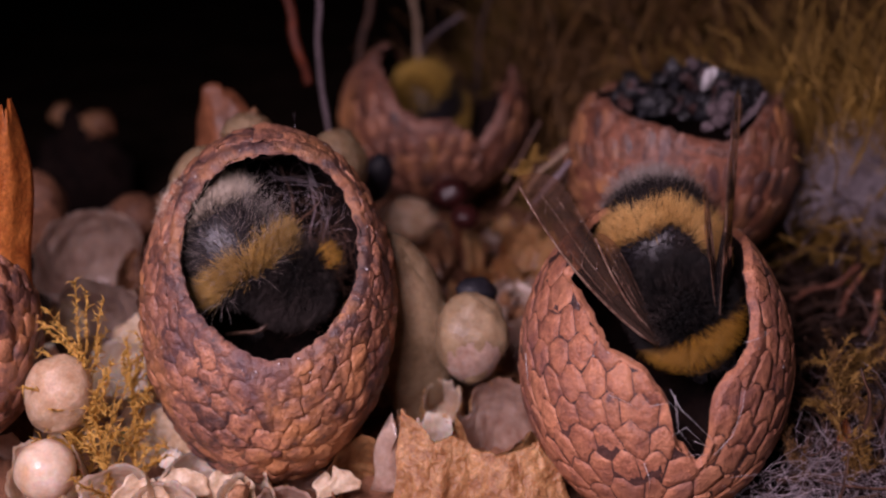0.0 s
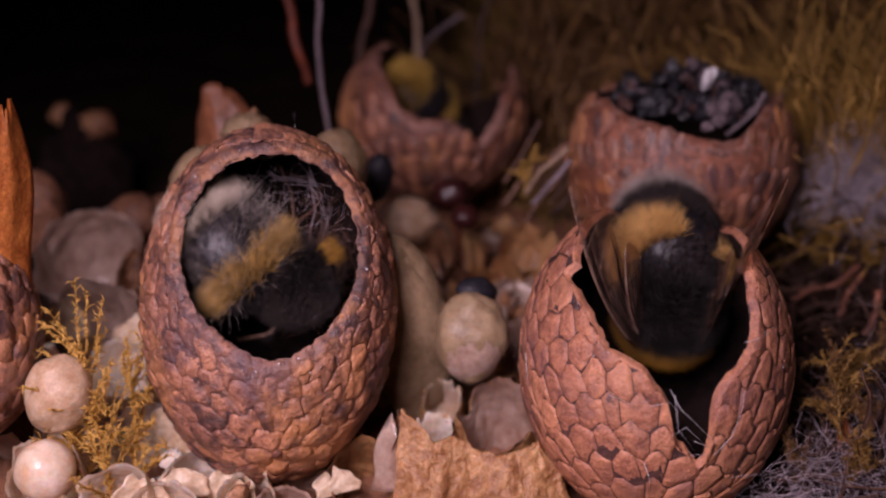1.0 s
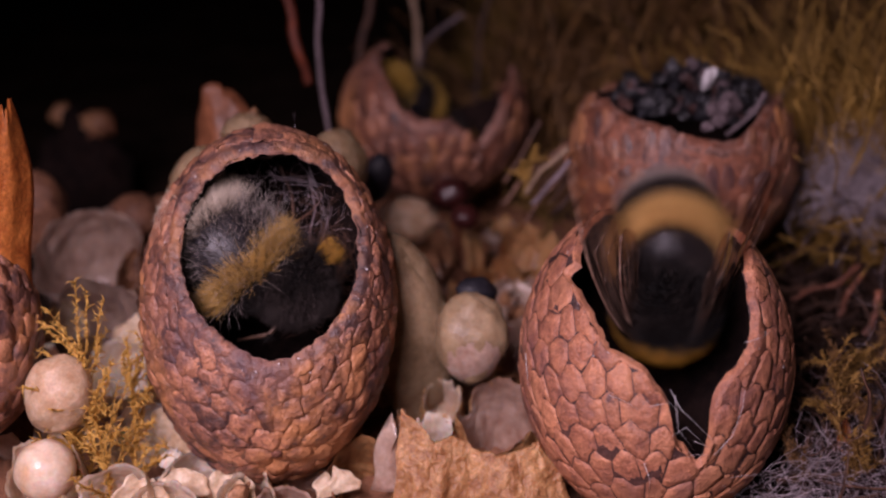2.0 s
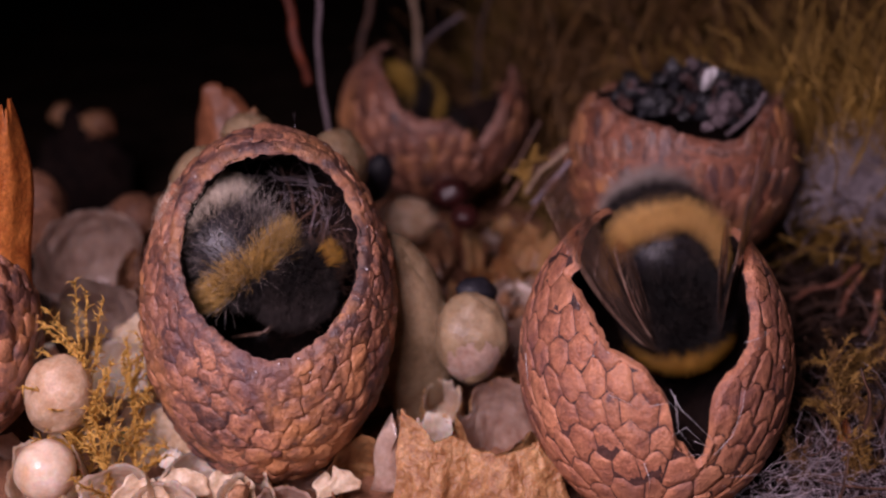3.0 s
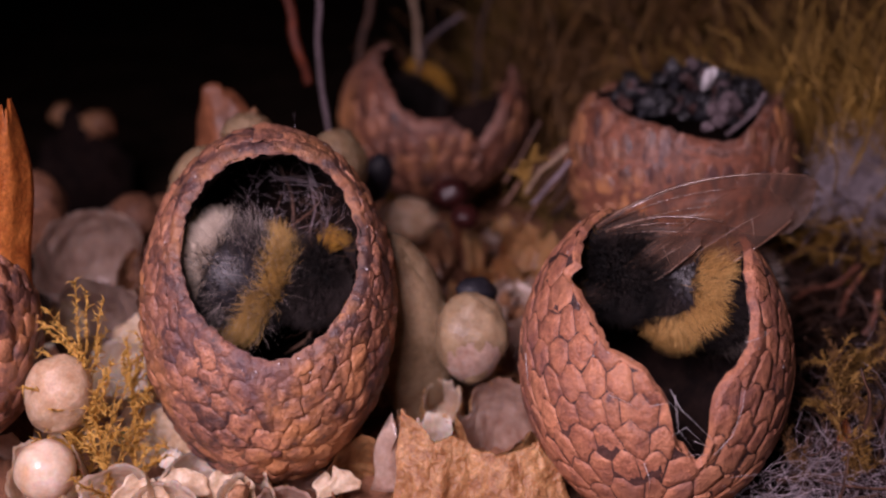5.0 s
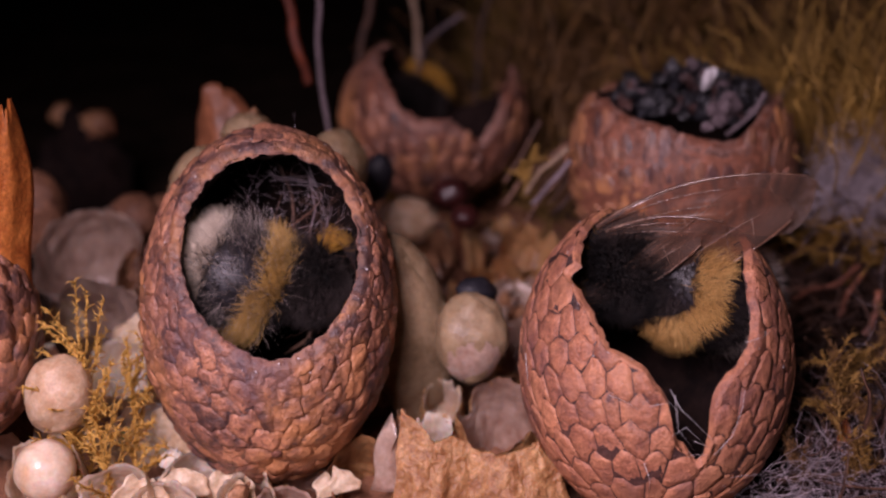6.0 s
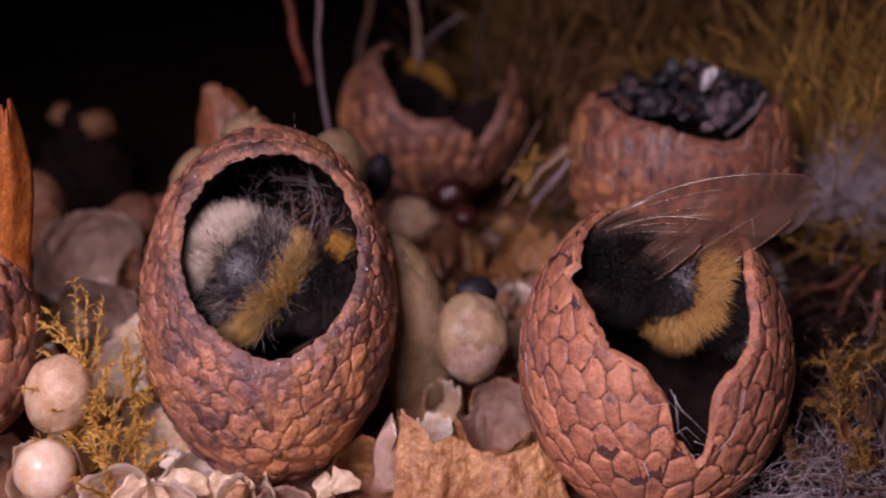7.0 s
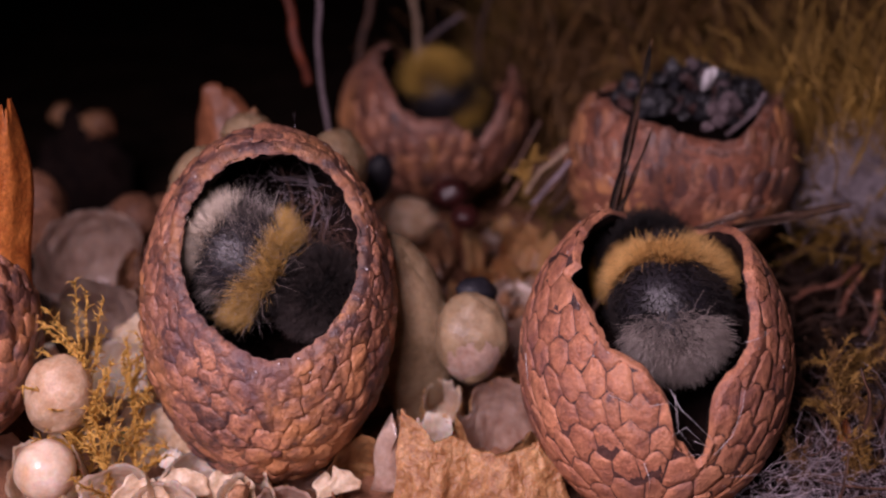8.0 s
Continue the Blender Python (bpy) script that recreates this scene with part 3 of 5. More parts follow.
def make_cocoon(at, radii, label, tip=(0, 0, 0), seed=0, mat=None, cap=None, rough=0.13, cap_mat=None):
    """A closed silk cocoon; at: its middle."""
    rng = np.random.default_rng(seed + 300)
    bm = blob(radii, rng, rough, 0.3, 4)
    rot = pose(0, 0, 0, *tip).to_3x3()
    for v in bm.verts:
        v.co = rot @ v.co
    low = min(v.co.z for v in bm.verts)
    for v in bm.verts:
        v.co.z -= low
    co = thing("cocoon", Vector(at) + Vector((0, 0, low)), label, "cocoon", "cocoons of the comb")
    part("silk_wall", bm, mat or COCOON, co)
    if cap:
        # a paler ragged cap seated over one end
        verts, faces = [], []
        N, K = 40, 8
        d = unit(cap)
        a = d.orthogonal().normalized()
        b = d.cross(a)
        for i in range(K + 1):
            for j in range(N):
                an = 2 * math.pi * j / N
                al = (0.02 + 0.85 * i / K * (1 + 0.3 * noise.noise(Vector((math.cos(an) * 1.2, math.sin(an) * 1.2, seed))) + 0.16 * noise.noise(Vector((math.cos(an) * 4, math.sin(an) * 4, seed)))))
                q = d * math.cos(al) + (a * math.cos(an) + b * math.sin(an)) * math.sin(al)
                ql = rot.transposed() @ q
                r = 1 / math.sqrt(sum((ql[k] / (radii[k] + 0.03)) ** 2 for k in range(3)))
                verts.append(q * r - Vector((0, 0, low)))
        for i in range(K):
            for j in range(N):
                faces.append((i * N + j, i * N + (j + 1) % N, (i + 1) * N + (j + 1) % N, (i + 1) * N + j))
        raw("cap", verts, faces, cap_mat or mat or COCOON, co, "paler torn cap")
    return co


POT = "pale torn wax pot on the comb"
DARK_POT = "torn orange-brown wax pot on the comb"
PALE_POT = "half-open greyish wax pocket in the tan comb"
BROWN_POT = "crumbly tan wax pot with a pale inside"
# the second set: greyish left pots, darkened too for weaker light there
UPRIGHT, SHADED = (11, 12, 18), (0, 1, 2, 7)
for i, (at, r, h, rag, text) in enumerate([
    ((-27.81, 16.34, -7.57), 4.1, 8, 0.2, POT), ((-25.45, 8.10, -8.66), 3.3, 7, 0.22, POT), ((-27.13, 24.40, -9.19), 2.8, 5, 0.3, POT), ((-24.27, 16.67, -9.21), 1.9, 5, 0.3, DARK_POT),
    ((-22.31, 2.16, -9.57), 2.1, 5, 0.24, POT), ((-19.14, -4.16, -11.29), 2.7, 6, 0.2, POT), ((-24.35, -8.74, -10.47), 2.35, 6, 0.3, POT), ((-28.89, -0.62, -10.80), 2.4, 5, 0.3, POT),
    ((-15.39, -8.29, -11.87), 2.3, 6, 0.2, POT), ((-12.00, -9.44, -11.97), 1.9, 6, 0.2, POT), ((-5.15, -6.66, -11.92), 2.3, 7, 0.18, DARK_POT),
    ((-0.74, -3.19, -11.58), 1.5, 7, 0.16, PALE_POT), ((3.77, -2.17, -10.58), 2.65, 8, 0.14, BROWN_POT), ((-0.08, 1.30, -11.41), 1.3, 5, 0.3, PALE_POT),
    ((4.41, 18.08, -10.92), 2.4, 5, 0.35, DARK_POT), ((1.74, 23.79, -10.51), 2.2, 5, 0.35, DARK_POT), ((6.98, 22.88, -10.09), 2.4, 6, 0.35, DARK_POT),
    ((-1.15, 22.68, -10.52), 2.2, 5, 0.3, DARK_POT), ((-8.49, -6.94, -13.71), 1.9, 4, 0.2, BROWN_POT), ((-19.62, -10.70, -11.13), 2.4, 6, 0.2, POT),
    ((-16.80, -11.51, -11.68), 2.2, 6, 0.22, POT), ((-9.76, -10.36, -12.76), 2.0, 5, 0.2, BROWN_POT), ((6.64, -4.89, -12.86), 1.5, 6, 0.35, BROWN_POT),
]):
    pale = text in (POT, PALE_POT)
    dull = i in SHADED
    make_pot(at, r, h, text, (0, 0), i, outer=WAX_MAUVE if dull else WAX_PALE if text == POT else WAX_BROWN if text == DARK_POT else WAX_TAN,
             inner=(WAX_RUST if i % 2 else WAX_TAN) if text == DARK_POT else WAX_MAUVE if dull or text == BROWN_POT else WAX_PALE, ragged=rag * (1.5 if pale else 1.2), tilt=-16 if i in UPRIGHT else -31)

make_cocoon((-23.52, -6.93, -6.58), (2.05, 2.0, 2.55), "rounded buff silk cocoon standing on the comb", (0, 12, 0), 1, mat=COCOON_PALE, cap=(0.1, -0.5, -0.85), rough=0.07)
make_cocoon((-23.86, -10.13, -9.90), (1.8, 1.8, 1.9), "pale domed cocoon in a torn pot", (0, 0, 0), 2, mat=WAX_PALE, rough=0.05)
make_cocoon((1.80, 0.27, -6.52), (2.4, 2.3, 3.1), "buff cocoon with a pale torn cap", (-15, 0, 0), 3, cap_mat=WAX_MAUVE, cap=(0.100, -0.878, -0.469))
make_cocoon((-2.65, 3.06, -7.63), (3.2, 2.4, 7.4), "long buff cocoon leaning by the cup", (0, -9, 0), 4, cap=(0.105, 0.114, 0.988))
make_cocoon((-2.99, 24.56, -8.84), (2.6, 2.4, 2.0), "small domed yellowish cocoon", (0, 0, 0), 6, mat=COCOON_PALE, cap=(0.000, 0.018, 1.000))
make_cocoon((-7.90, 13.37, 0.27), (2.2, 2.4, 3.0), "buff cocoon behind the lumpy cup", (0, 0, 0), 7, cap=(0.199, 0.018, 0.980))
make_cocoon((-14.37, 13.93, 1.48), (2.3, 2.2, 2.9), "pale buff cocoon behind the lumpy cup", (0, 0, 0), 8, cap=(-0.202, 0.222, 0.954))
make_cocoon((-18.55, 11.91, -0.49), (1.5, 2.0, 3.2), "pale buff cocoon against the lumpy cup", (0, 25, 0), 9, cap=(-0.318, -0.026, 0.948))


def front_wall(at, xs, crest):
    """The thick tan wall of two grown-together pots: bulged tubes, a torn crest, crumbly skin."""
    N, K, deep_ = 150, 46, 1.3
    right, up_, face = Vector((1, 0, 0)), Vector((0, 0.30, 0.954)), Vector((0, -0.954, 0.30))
    verts, faces = [], []
    for side_ in (0, 1):
        for i in range(K + 1):
            for j in range(N + 1):
                x = xs[0] + (xs[-1] - xs[0]) * j / N
                f = i / K
                top = float(np.interp(x, xs, crest)) + 0.18 * noise.noise(Vector((x * 2.2, 1, 0))) + 0.12 * noise.noise(Vector((x * 6, 4, 0)))
                bulge = 0.95 * math.cos((x + 3.0) * 0.72) ** 2 * (1 if x < -0.8 else 0) + 1.25 * math.cos((x - 1.3) * 0.42) ** 2 * (1 if x >= -0.8 else 0)
                thin = deep_ * (1 - 0.8 * f ** 3)
                p = right * (x * (1.12 - 0.12 * f)) + up_ * (f * top) + face * (bulge * (1.1 - 0.5 * f) + (1 - f) * 0.8 - side_ * thin)
                if not side_:
                    p = p + noise.noise_vector(Vector((p.x * 1.1, p.y * 0.9, p.z * 0.3))) * 0.26 + noise.noise_vector(p * 2.4) * 0.10 + noise.noise_vector(p * 6.0) * 0.05
                verts.append(p)
        o = side_ * (K + 1) * (N + 1)
        for i in range(K):
            for j in range(N):
                a = o + i * (N + 1) + j
                q = (a, a + 1, a + N + 2, a + N + 1)
                faces.append(q[::-1] if side_ else q)
    M = (K + 1) * (N + 1)
    ring = list(range(N)) + [i * (N + 1) + N for i in range(K)] + [K * (N + 1) + N - j for j in range(N)] + [(K - i) * (N + 1) for i in range(K)]
    for k in range(len(ring)):
        a, b = ring[k], ring[(k + 1) % len(ring)]
        faces.append((b, a, a + M, b + M))
    ob = raw("wax_wall", verts, faces, WAX_TAN)
    ob.location = Vector(at) * MM
    return tagged(ob, "crumbly tan wax wall in front of the pots", "wax wall")


front_wall((2.51, -8.56, -14.12), (-5.05, -4.30, -3.05, -1.97, -0.54, 0.90, 2.33, 3.41, 4.30, 5.13),
           (6.56, 5.84, 4.55, 4.91, 4.12, 3.76, 4.12, 4.55, 3.12, 1.76))


def comb_base(x, y):
    return -15.2 + 0.9 * noise.fractal(Vector((x, y, 2)) * 0.3, 0.8, 2, 4) - 0.0025 * max(0, abs(x + 6) - 16) ** 3


bm = bmesh.new()
bmesh.ops.create_grid(bm, x_segments=230, y_segments=230, size=0.5)
for v in bm.verts:
    x, y = v.co.x * 62 - 6, v.co.y * 78 + 8
    v.co = Vector((x, y, max(comb_base(x, y) + 0.55 * abs(noise.fractal(Vector((x, y, 9)) * 1.1, 0.7, 2, 4)), -22)))
tagged(part("comb_bed", bm, WAX_BROWN), "lumpy brown wax bed of the comb", "comb", kind="structure")


# ---- litter, moss, roots and twigs round the comb ----
RNG = np.random.default_rng(77)


def clump(name, label, category, at, lines, thick, mat, tip=0.3, kind="stuff", outside=True):
    """Many threads as one mesh, from points in the world."""
    base = Vector(at)
    if outside:
        good = [i for i, line in enumerate(lines) if clear(line)]
        lines = [lines[i] for i in good]
        thick = [thick[i] for i in good] if hasattr(thick, "__len__") else thick
    v, f = strands([[Vector(p) - base for p in line] for line in lines], thick, tip)
    ob = raw(name, v, f, mat)
    ob.location = base * MM
    return tagged(ob, label, category, kind=kind)


def twig(name, label, points, thick, mat, rough=0.12):
    """One bent twig through some points."""
    base = Vector(points[-1])
    pts = [Vector(p) for p in points]
    line = []
    for a, b in zip(pts, pts[1:]):
        for k in range(6):
            p = a.lerp(b, k / 6)
            line.append(p + noise.noise_vector(p * 0.35) * rough * 3 - base)
    line.append(pts[-1] - base)
    v, f = strands([line], thick, 0.8, 9)
    v = [Vector(p) + noise.noise_vector(Vector(p) * 2.5) * thick * rough * 2 for p in v]
    ob = raw(name, v, f, mat)
    ob.location = base * MM
    return tagged(ob, label, name.replace("_", " "))


def shard(name, label, at, size, ways, mat, bend=0.5, seed=0, thick=0.22, ragged=0.2, group=""):
    """A torn, curved flake; ways: its long way and its face."""
    N = 14
    up_ = unit(ways[0])
    face = Vector(ways[1])
    face = (face - up_ * face.dot(up_)).normalized()
    right = up_.cross(face)
    verts, faces = [], []
    for side_ in (0, 1):
        for i in range(N + 1):
            for j in range(N + 1):
                u, w = j / N * 2 - 1, i / N
                top = 1 - ragged * (0.6 + noise.noise(Vector((u * 1.6, seed, 0))) + 0.5 * noise.noise(Vector((u * 5, seed, 3))))
                wid = 1 - ragged * (0.5 + noise.noise(Vector((w * 2.2, seed, 8 if u < 0 else 5))))
                wid *= math.sqrt(max(0.12, 1 - 2.0 * max(0, w - 0.35) ** 2))
                x, y = u * wid * size[0], w * top * size[1]
                z = bend * size[0] * (1 - u * u) + 0.12 * size[0] * noise.fractal(Vector((u, w, seed)) * 1.8, 0.8, 2, 3) + bend * 0.4 * size[1] * w * w
                verts.append(right * x + up_ * y + face * (z - side_ * thick))
        o = side_ * (N + 1) ** 2
        for i in range(N):
            for j in range(N):
                a = o + i * (N + 1) + j
                q = (a, a + 1, a + N + 2, a + N + 1)
                faces.append(q[::-1] if side_ else q)
    M = (N + 1) ** 2
    ring = [j for j in range(N)] + [i * (N + 1) + N for i in range(N)] + [N * (N + 1) + N - j for j in range(N)] + [(N - i) * (N + 1) for i in range(N)]
    for k in range(len(ring)):
        a, b = ring[k], ring[(k + 1) % len(ring)]
        faces.append((b, a, a + M, b + M))
    ob = raw(name, verts, faces, mat)
    ob.location = Vector(at) * MM
    return tagged(ob, label, name.replace("_", " "), group)


def moss_sprig(label, at, way, height, branches, seed, mat):
    """A moss sprig: a stem with side shoots, each set with small pointed leaves."""
    rng = np.random.default_rng(seed)
    sprig = thing("moss_sprig", at, label, "moss", "moss sprigs")
    stems, thick, leaves, lt = [], [], [], []
    main = wander(rng, (0, 0, 0), way, height, 8, 0.12)
    stems.append(main)
    thick.append(0.10)
    for b in range(branches):
        k = rng.uniform(0.5, 7.5)
        p = main[int(k)].lerp(main[int(k) + 1], k % 1)
        d = (unit(way) * rng.uniform(0.6, 1.3) + Vector(rng.normal(0, 0.55, 3))).normalized()
        stems.append(wander(rng, p, d, height * rng.uniform(0.2, 0.5), 6, 0.14))
        thick.append(0.06)
    for line in stems:
        for a, b in zip(line, line[1:]):
            for _ in range(6):
                p = a.lerp(b, rng.random())
                d = ((b - a).normalized() * 0.9 + Vector(rng.normal(0, 0.75, 3))).normalized()
                l = rng.uniform(0.35, 0.8)
                leaves.append([p, p + d * l * 0.5, p + (d + Vector(rng.normal(0, 0.25, 3))).normalized() * l])
                lt.append(rng.uniform(0.04, 0.085))
    for line, w in zip(stems, thick):
        v, f = strands([line], w, 0.5, 5)
        raw("stem" if line is main else "shoot", v, f, mat, sprig)
    v, f = strands(leaves, lt, 0.1, 3)
    tagged(raw("leaf", v, f, mat, sprig, "tiny golden leaves"), kind="stuff")
    return sprig


moss_sprig("golden moss sprig standing among the wax pots", (-20.56, -9.38, -13.50), (-0.049, 0.236, 0.970), 10.5, 34, 1, MOSS_GOLD)
moss_sprig("golden moss sprig standing among the wax pots", (-19.68, -7.94, -13.50), (0.28, 0.321, 0.916), 9.2, 24, 2, MOSS_GOLD)
moss_sprig("golden moss sprig standing among the wax pots", (-22.14, -7.35, -13.50), (-0.314, 0.304, 0.899), 7.0, 16, 3, MOSS_GOLD)
for k, (a, w, h, n) in enumerate([((25.24, -6.18, -10.88), (0.000, 0.423, 0.906), 6, 16), ((27.19, -4.88, -10.47), (-0.286, 0.317, 0.904), 5.5, 14), ((25.48, -2.72, -10.57), (0.530, 0.358, 0.769), 4.5, 12),
                                  ((29.16, -0.22, -9.94), (-0.196, 0.414, 0.889), 4, 12), ((24.60, -9.71, -11.36), (0.286, -0.026, 0.958), 4, 12), ((22.84, -8.74, -11.64), (-0.555, 0.352, 0.754), 3.5, 8)]):
    moss_sprig("tangled golden-brown moss beside the split cup", a, w, h, n, 10 + k, MOSS_BROWN if k % 2 else MOSS_DULL)
moss_sprig("small green-yellow moss shoot by a straw", (6.28, 18.03, -3.93), (0.148, 0.327, 0.934), 3.4, 5, 30, MOSS_DULL)

# olive moss in tufts over the bank at the back
lines, thick = [], []
for _ in range(190):
    x, y = RNG.uniform(1, 60), RNG.uniform(26, 90)
    if RNG.random() > 1 / (1 + math.exp(-(x - 8) * 0.5)):
        continue
    z = floor_height(x, y)
    way = Vector((RNG.normal(0, 0.5), -0.4 + RNG.normal(0, 0.3), 1))
    long_ = RNG.uniform(4, 12)
    for _ in range(34):
        lines.append(wander(RNG, (x + RNG.normal(0, 1.1), y + RNG.normal(0, 1.1), z - 0.5), way + Vector(RNG.normal(0, 0.35, 3)), long_ * RNG.uniform(0.5, 1.1), 6, 0.28))
        thick.append(RNG.uniform(0.06, 0.26))
clump("olive_moss", "thick olive-brown moss over the bank", "moss", (30, 50, -10), lines, thick, MOSS_OLIVE)

# tall golden-olive moss nearer by, and dim brown stalks behind it
lines, thick = [], []
for _ in range(75):
    x, y = RNG.uniform(20, 52), RNG.uniform(26, 44)
    z = floor_height(x, y)
    way = Vector((RNG.normal(0, 0.3), -0.15 + RNG.normal(0, 0.2), 1))
    long_ = RNG.uniform(8, 22)
    for _ in range(16):
        lines.append(wander(RNG, (x + RNG.normal(0, 0.9), y + RNG.normal(0, 0.9), z - 0.5), way + Vector(RNG.normal(0, 0.2, 3)), long_ * RNG.uniform(0.5, 1.1), 8, 0.2))
        thick.append(RNG.uniform(0.07, 0.3))
clump("golden_moss", "tall golden-olive moss on the bank", "moss", (35, 35, -12), lines, thick, MOSS_OLIVE)
lines, thick = [], []
for _ in range(560):
    x, y = RNG.uniform(4, 42), RNG.uniform(40, 62)
    z = floor_height(x, y)
    lines.append(wander(RNG, (x, y, z - 0.5), (RNG.normal(0, 0.45), RNG.normal(-0.1, 0.3), 1), RNG.uniform(8, 30), 9, 0.2))
    thick.append(RNG.uniform(0.1, 0.4))
clump("dry_stalk", "dim brown dry stalks behind the cups", "stalks", (20, 50, -12), lines, thick, MOSS_BROWN)

lines, thick = [], []
for _ in range(40):
    x, y = RNG.uniform(30, 50), RNG.uniform(24, 34)
    z = floor_height(x, y)
    way = Vector((RNG.normal(0, 0.3), -0.1 + RNG.normal(0, 0.2), 1))
    for _ in range(15):
        lines.append(wander(RNG, (x + RNG.normal(0, 0.7), y + RNG.normal(0, 0.7), z - 0.5), way + Vector(RNG.normal(0, 0.18, 3)), RNG.uniform(16, 30), 9, 0.2))
        thick.append(RNG.uniform(0.08, 0.32))
clump("golden_moss", "bright golden-green moss high on the bank", "moss", (40, 28, -12), lines, thick, MOSS_DULL)

# brown roots and stalks on the bank by the cups
lines, thick = [], []
for _ in range(420):
    x, y = RNG.uniform(17, 40), RNG.uniform(-12, 34)
    z = floor_height(x, y) + RNG.uniform(-0.5, 4.0)
    lines.append(wander(RNG, (x, y, z), (RNG.normal(0, 1), RNG.normal(0, 0.7), RNG.normal(0.15, 0.45)), RNG.uniform(5, 13), 8, 0.22))
    thick.append(RNG.uniform(0.06, 0.32))
clump("root_tangle", "tangle of fine brown roots on the soil", "roots", (26, 5, -14), lines, thick, ROOT)
lines, thick = [], []
for _ in range(900):
    x, y = RNG.uniform(16, 42), RNG.uniform(-16, 30)
    z = floor_height(x, y)
    lines.append(wander(RNG, (x, y, z - 0.3), (RNG.normal(0, 0.6), RNG.normal(0, 0.6), 0.8), RNG.uniform(1.5, 4.5), 5, 0.4))
    thick.append(RNG.uniform(0.05, 0.16))
clump("brown_moss", "short brown moss on the soil", "moss", (26, 5, -14), lines, thick, ROOT)


def fluff(label, at, spread, count, length, mat, thin=0.035, wild=0.45, rise=0.5):
    lines = []
    for _ in range(count):
        p = Vector(at) + Vector((RNG.normal(0, spread[0]), RNG.normal(0, spread[1]), RNG.normal(0, spread[2])))
        lines.append(wander(RNG, p, RNG.normal(0, 1, 3) * np.array((1, 0.6, rise)), length * RNG.uniform(0.5, 1.3), 8, wild))
    return clump("plant_fluff", label, "fluff", at, lines, thin, mat)


fluff("wad of matted grey plant fluff on the bank", (33.59, 19.56, -3.01), (2.6, 1.8, 0.75), 620, 7, FLUFF, 0.04, 0.3, 0.25)
fluff("thin violet-grey fluff along the bank's foot", (24.25, -9.56, -11.04), (3.0, 1.8, 0.8), 260, 6, FLUFF, 0.02, 0.25)
fluff("thin grey fluff under the split cup", (22.02, -9.88, -11.73), (1.2, 1.0, 0.6), 60, 5, FLUFF, 0.013, 0.2)
fluff("thin grey fluff on dark moss", (28.97, -0.86, -11.32), (1.8, 1.5, 1.8), 150, 4, FLUFF, 0.02, 0.3)
fluff("dark red fibres in the fluff", (25.97, -8.15, -10.38), (1.4, 1.0, 0.7), 110, 5, BERRY, 0.03, 0.3)

# stems and twigs that hang into the hollow
twig("red_stem", "dark red leaning plant stem", [(-15.45, 37.67, 14.53), (-13.58, 34.55, 7.84), (-12.40, 32.68, 3.82), (-11.87, 32.39, 0.85)], 0.46, STEM_RED)
twig("grey_twig", "thin grey upright twig", [(-10.69, 32.56, 15.39), (-10.41, 29.58, 9.02), (-10.22, 27.40, 4.35), (-9.66, 25.97, -1.09), (-9.46, 24.81, -8.32)], 0.24, TWIG_GREY)
twig("straw_stalk", "pale dry straw stalk", [(-3.48, 51.81, 9.37), (-2.92, 49.44, 4.28), (-2.58, 47.78, 0.72), (-1.96, 46.09, -10.00)], 0.36, STRAW)
twig("straw_stalk", "dull brown straw stalk", [(-6.52, 51.81, 9.37), (-7.19, 49.20, 3.77), (-8.09, 47.78, 0.72), (-9.44, 44.39, -13.65)], 0.42, ROOT)
twig("dry_twig", "bent dry brown twig", [(1.97, 45.88, 3.75), (0.33, 45.30, 2.51), (-1.88, 45.59, 0.75), (-2.75, 45.88, -3.36)], 0.25, TWIG_GREY)
twig("dry_twig", "thin dry brown twig", [(5.53, 53.88, 6.70), (3.80, 50.96, 0.44), (3.28, 49.46, -7.51)], 0.3, ROOT)
twig("straw_stalk", "pale straw lying by the littered cup", [(9.67, 16.86, 0.66), (7.68, 17.10, -1.19), (6.44, 17.20, -3.35)], 0.24, STRAW)
twig("straw_stalk", "grey straw lying by the littered cup", [(9.87, 15.50, 0.12), (8.25, 15.80, -1.60), (6.81, 15.99, -3.56)], 0.24, TWIG_GREY)
for k in range(9):
    a = Vector((5.96, 19.68, -5.11)) + Vector((RNG.uniform(0, 5), RNG.uniform(-2, 4), RNG.uniform(0, 2)))
    twig("dry_twig", "short brown twig on the comb's edge", [a + Vector((RNG.uniform(1, 4), 1, RNG.uniform(1, 4))), a + Vector((0.5, 0.5, 0.6)), a - Vector((RNG.uniform(0, 2), 0, 1.5))], RNG.uniform(0.1, 0.25), ROOT)

twig("root", "reddish dry root over the dark bank", [(31.65, 12.26, -6.85), (29.19, 10.73, -7.75), (25.74, 9.27, -8.52)], 0.28, CUP_SHELL, 0.2)
twig("root", "reddish dry root over the dark bank", [(32.21, 12.89, -7.87), (30.58, 11.27, -8.98), (29.61, 9.66, -10.05)], 0.24, CUP_SHELL, 0.2)
twig("root", "short reddish root standing in the moss", [(31.42, 7.79, -6.97), (30.05, 5.58, -9.33)], 0.3, CUP_SHELL, 0.2)
twig("grass_straw", "fine pale stalk in the violet fluff", [(24.19, -5.49, -11.78), (23.31, -6.93, -12.51), (22.51, -8.35, -13.19)], 0.06, STRAW, 0.1)
twig("grass_straw", "fine pale stalk in the violet fluff", [(22.59, -4.50, -12.02), (22.74, -5.30, -12.57), (22.89, -6.10, -13.10)], 0.06, STRAW, 0.1)

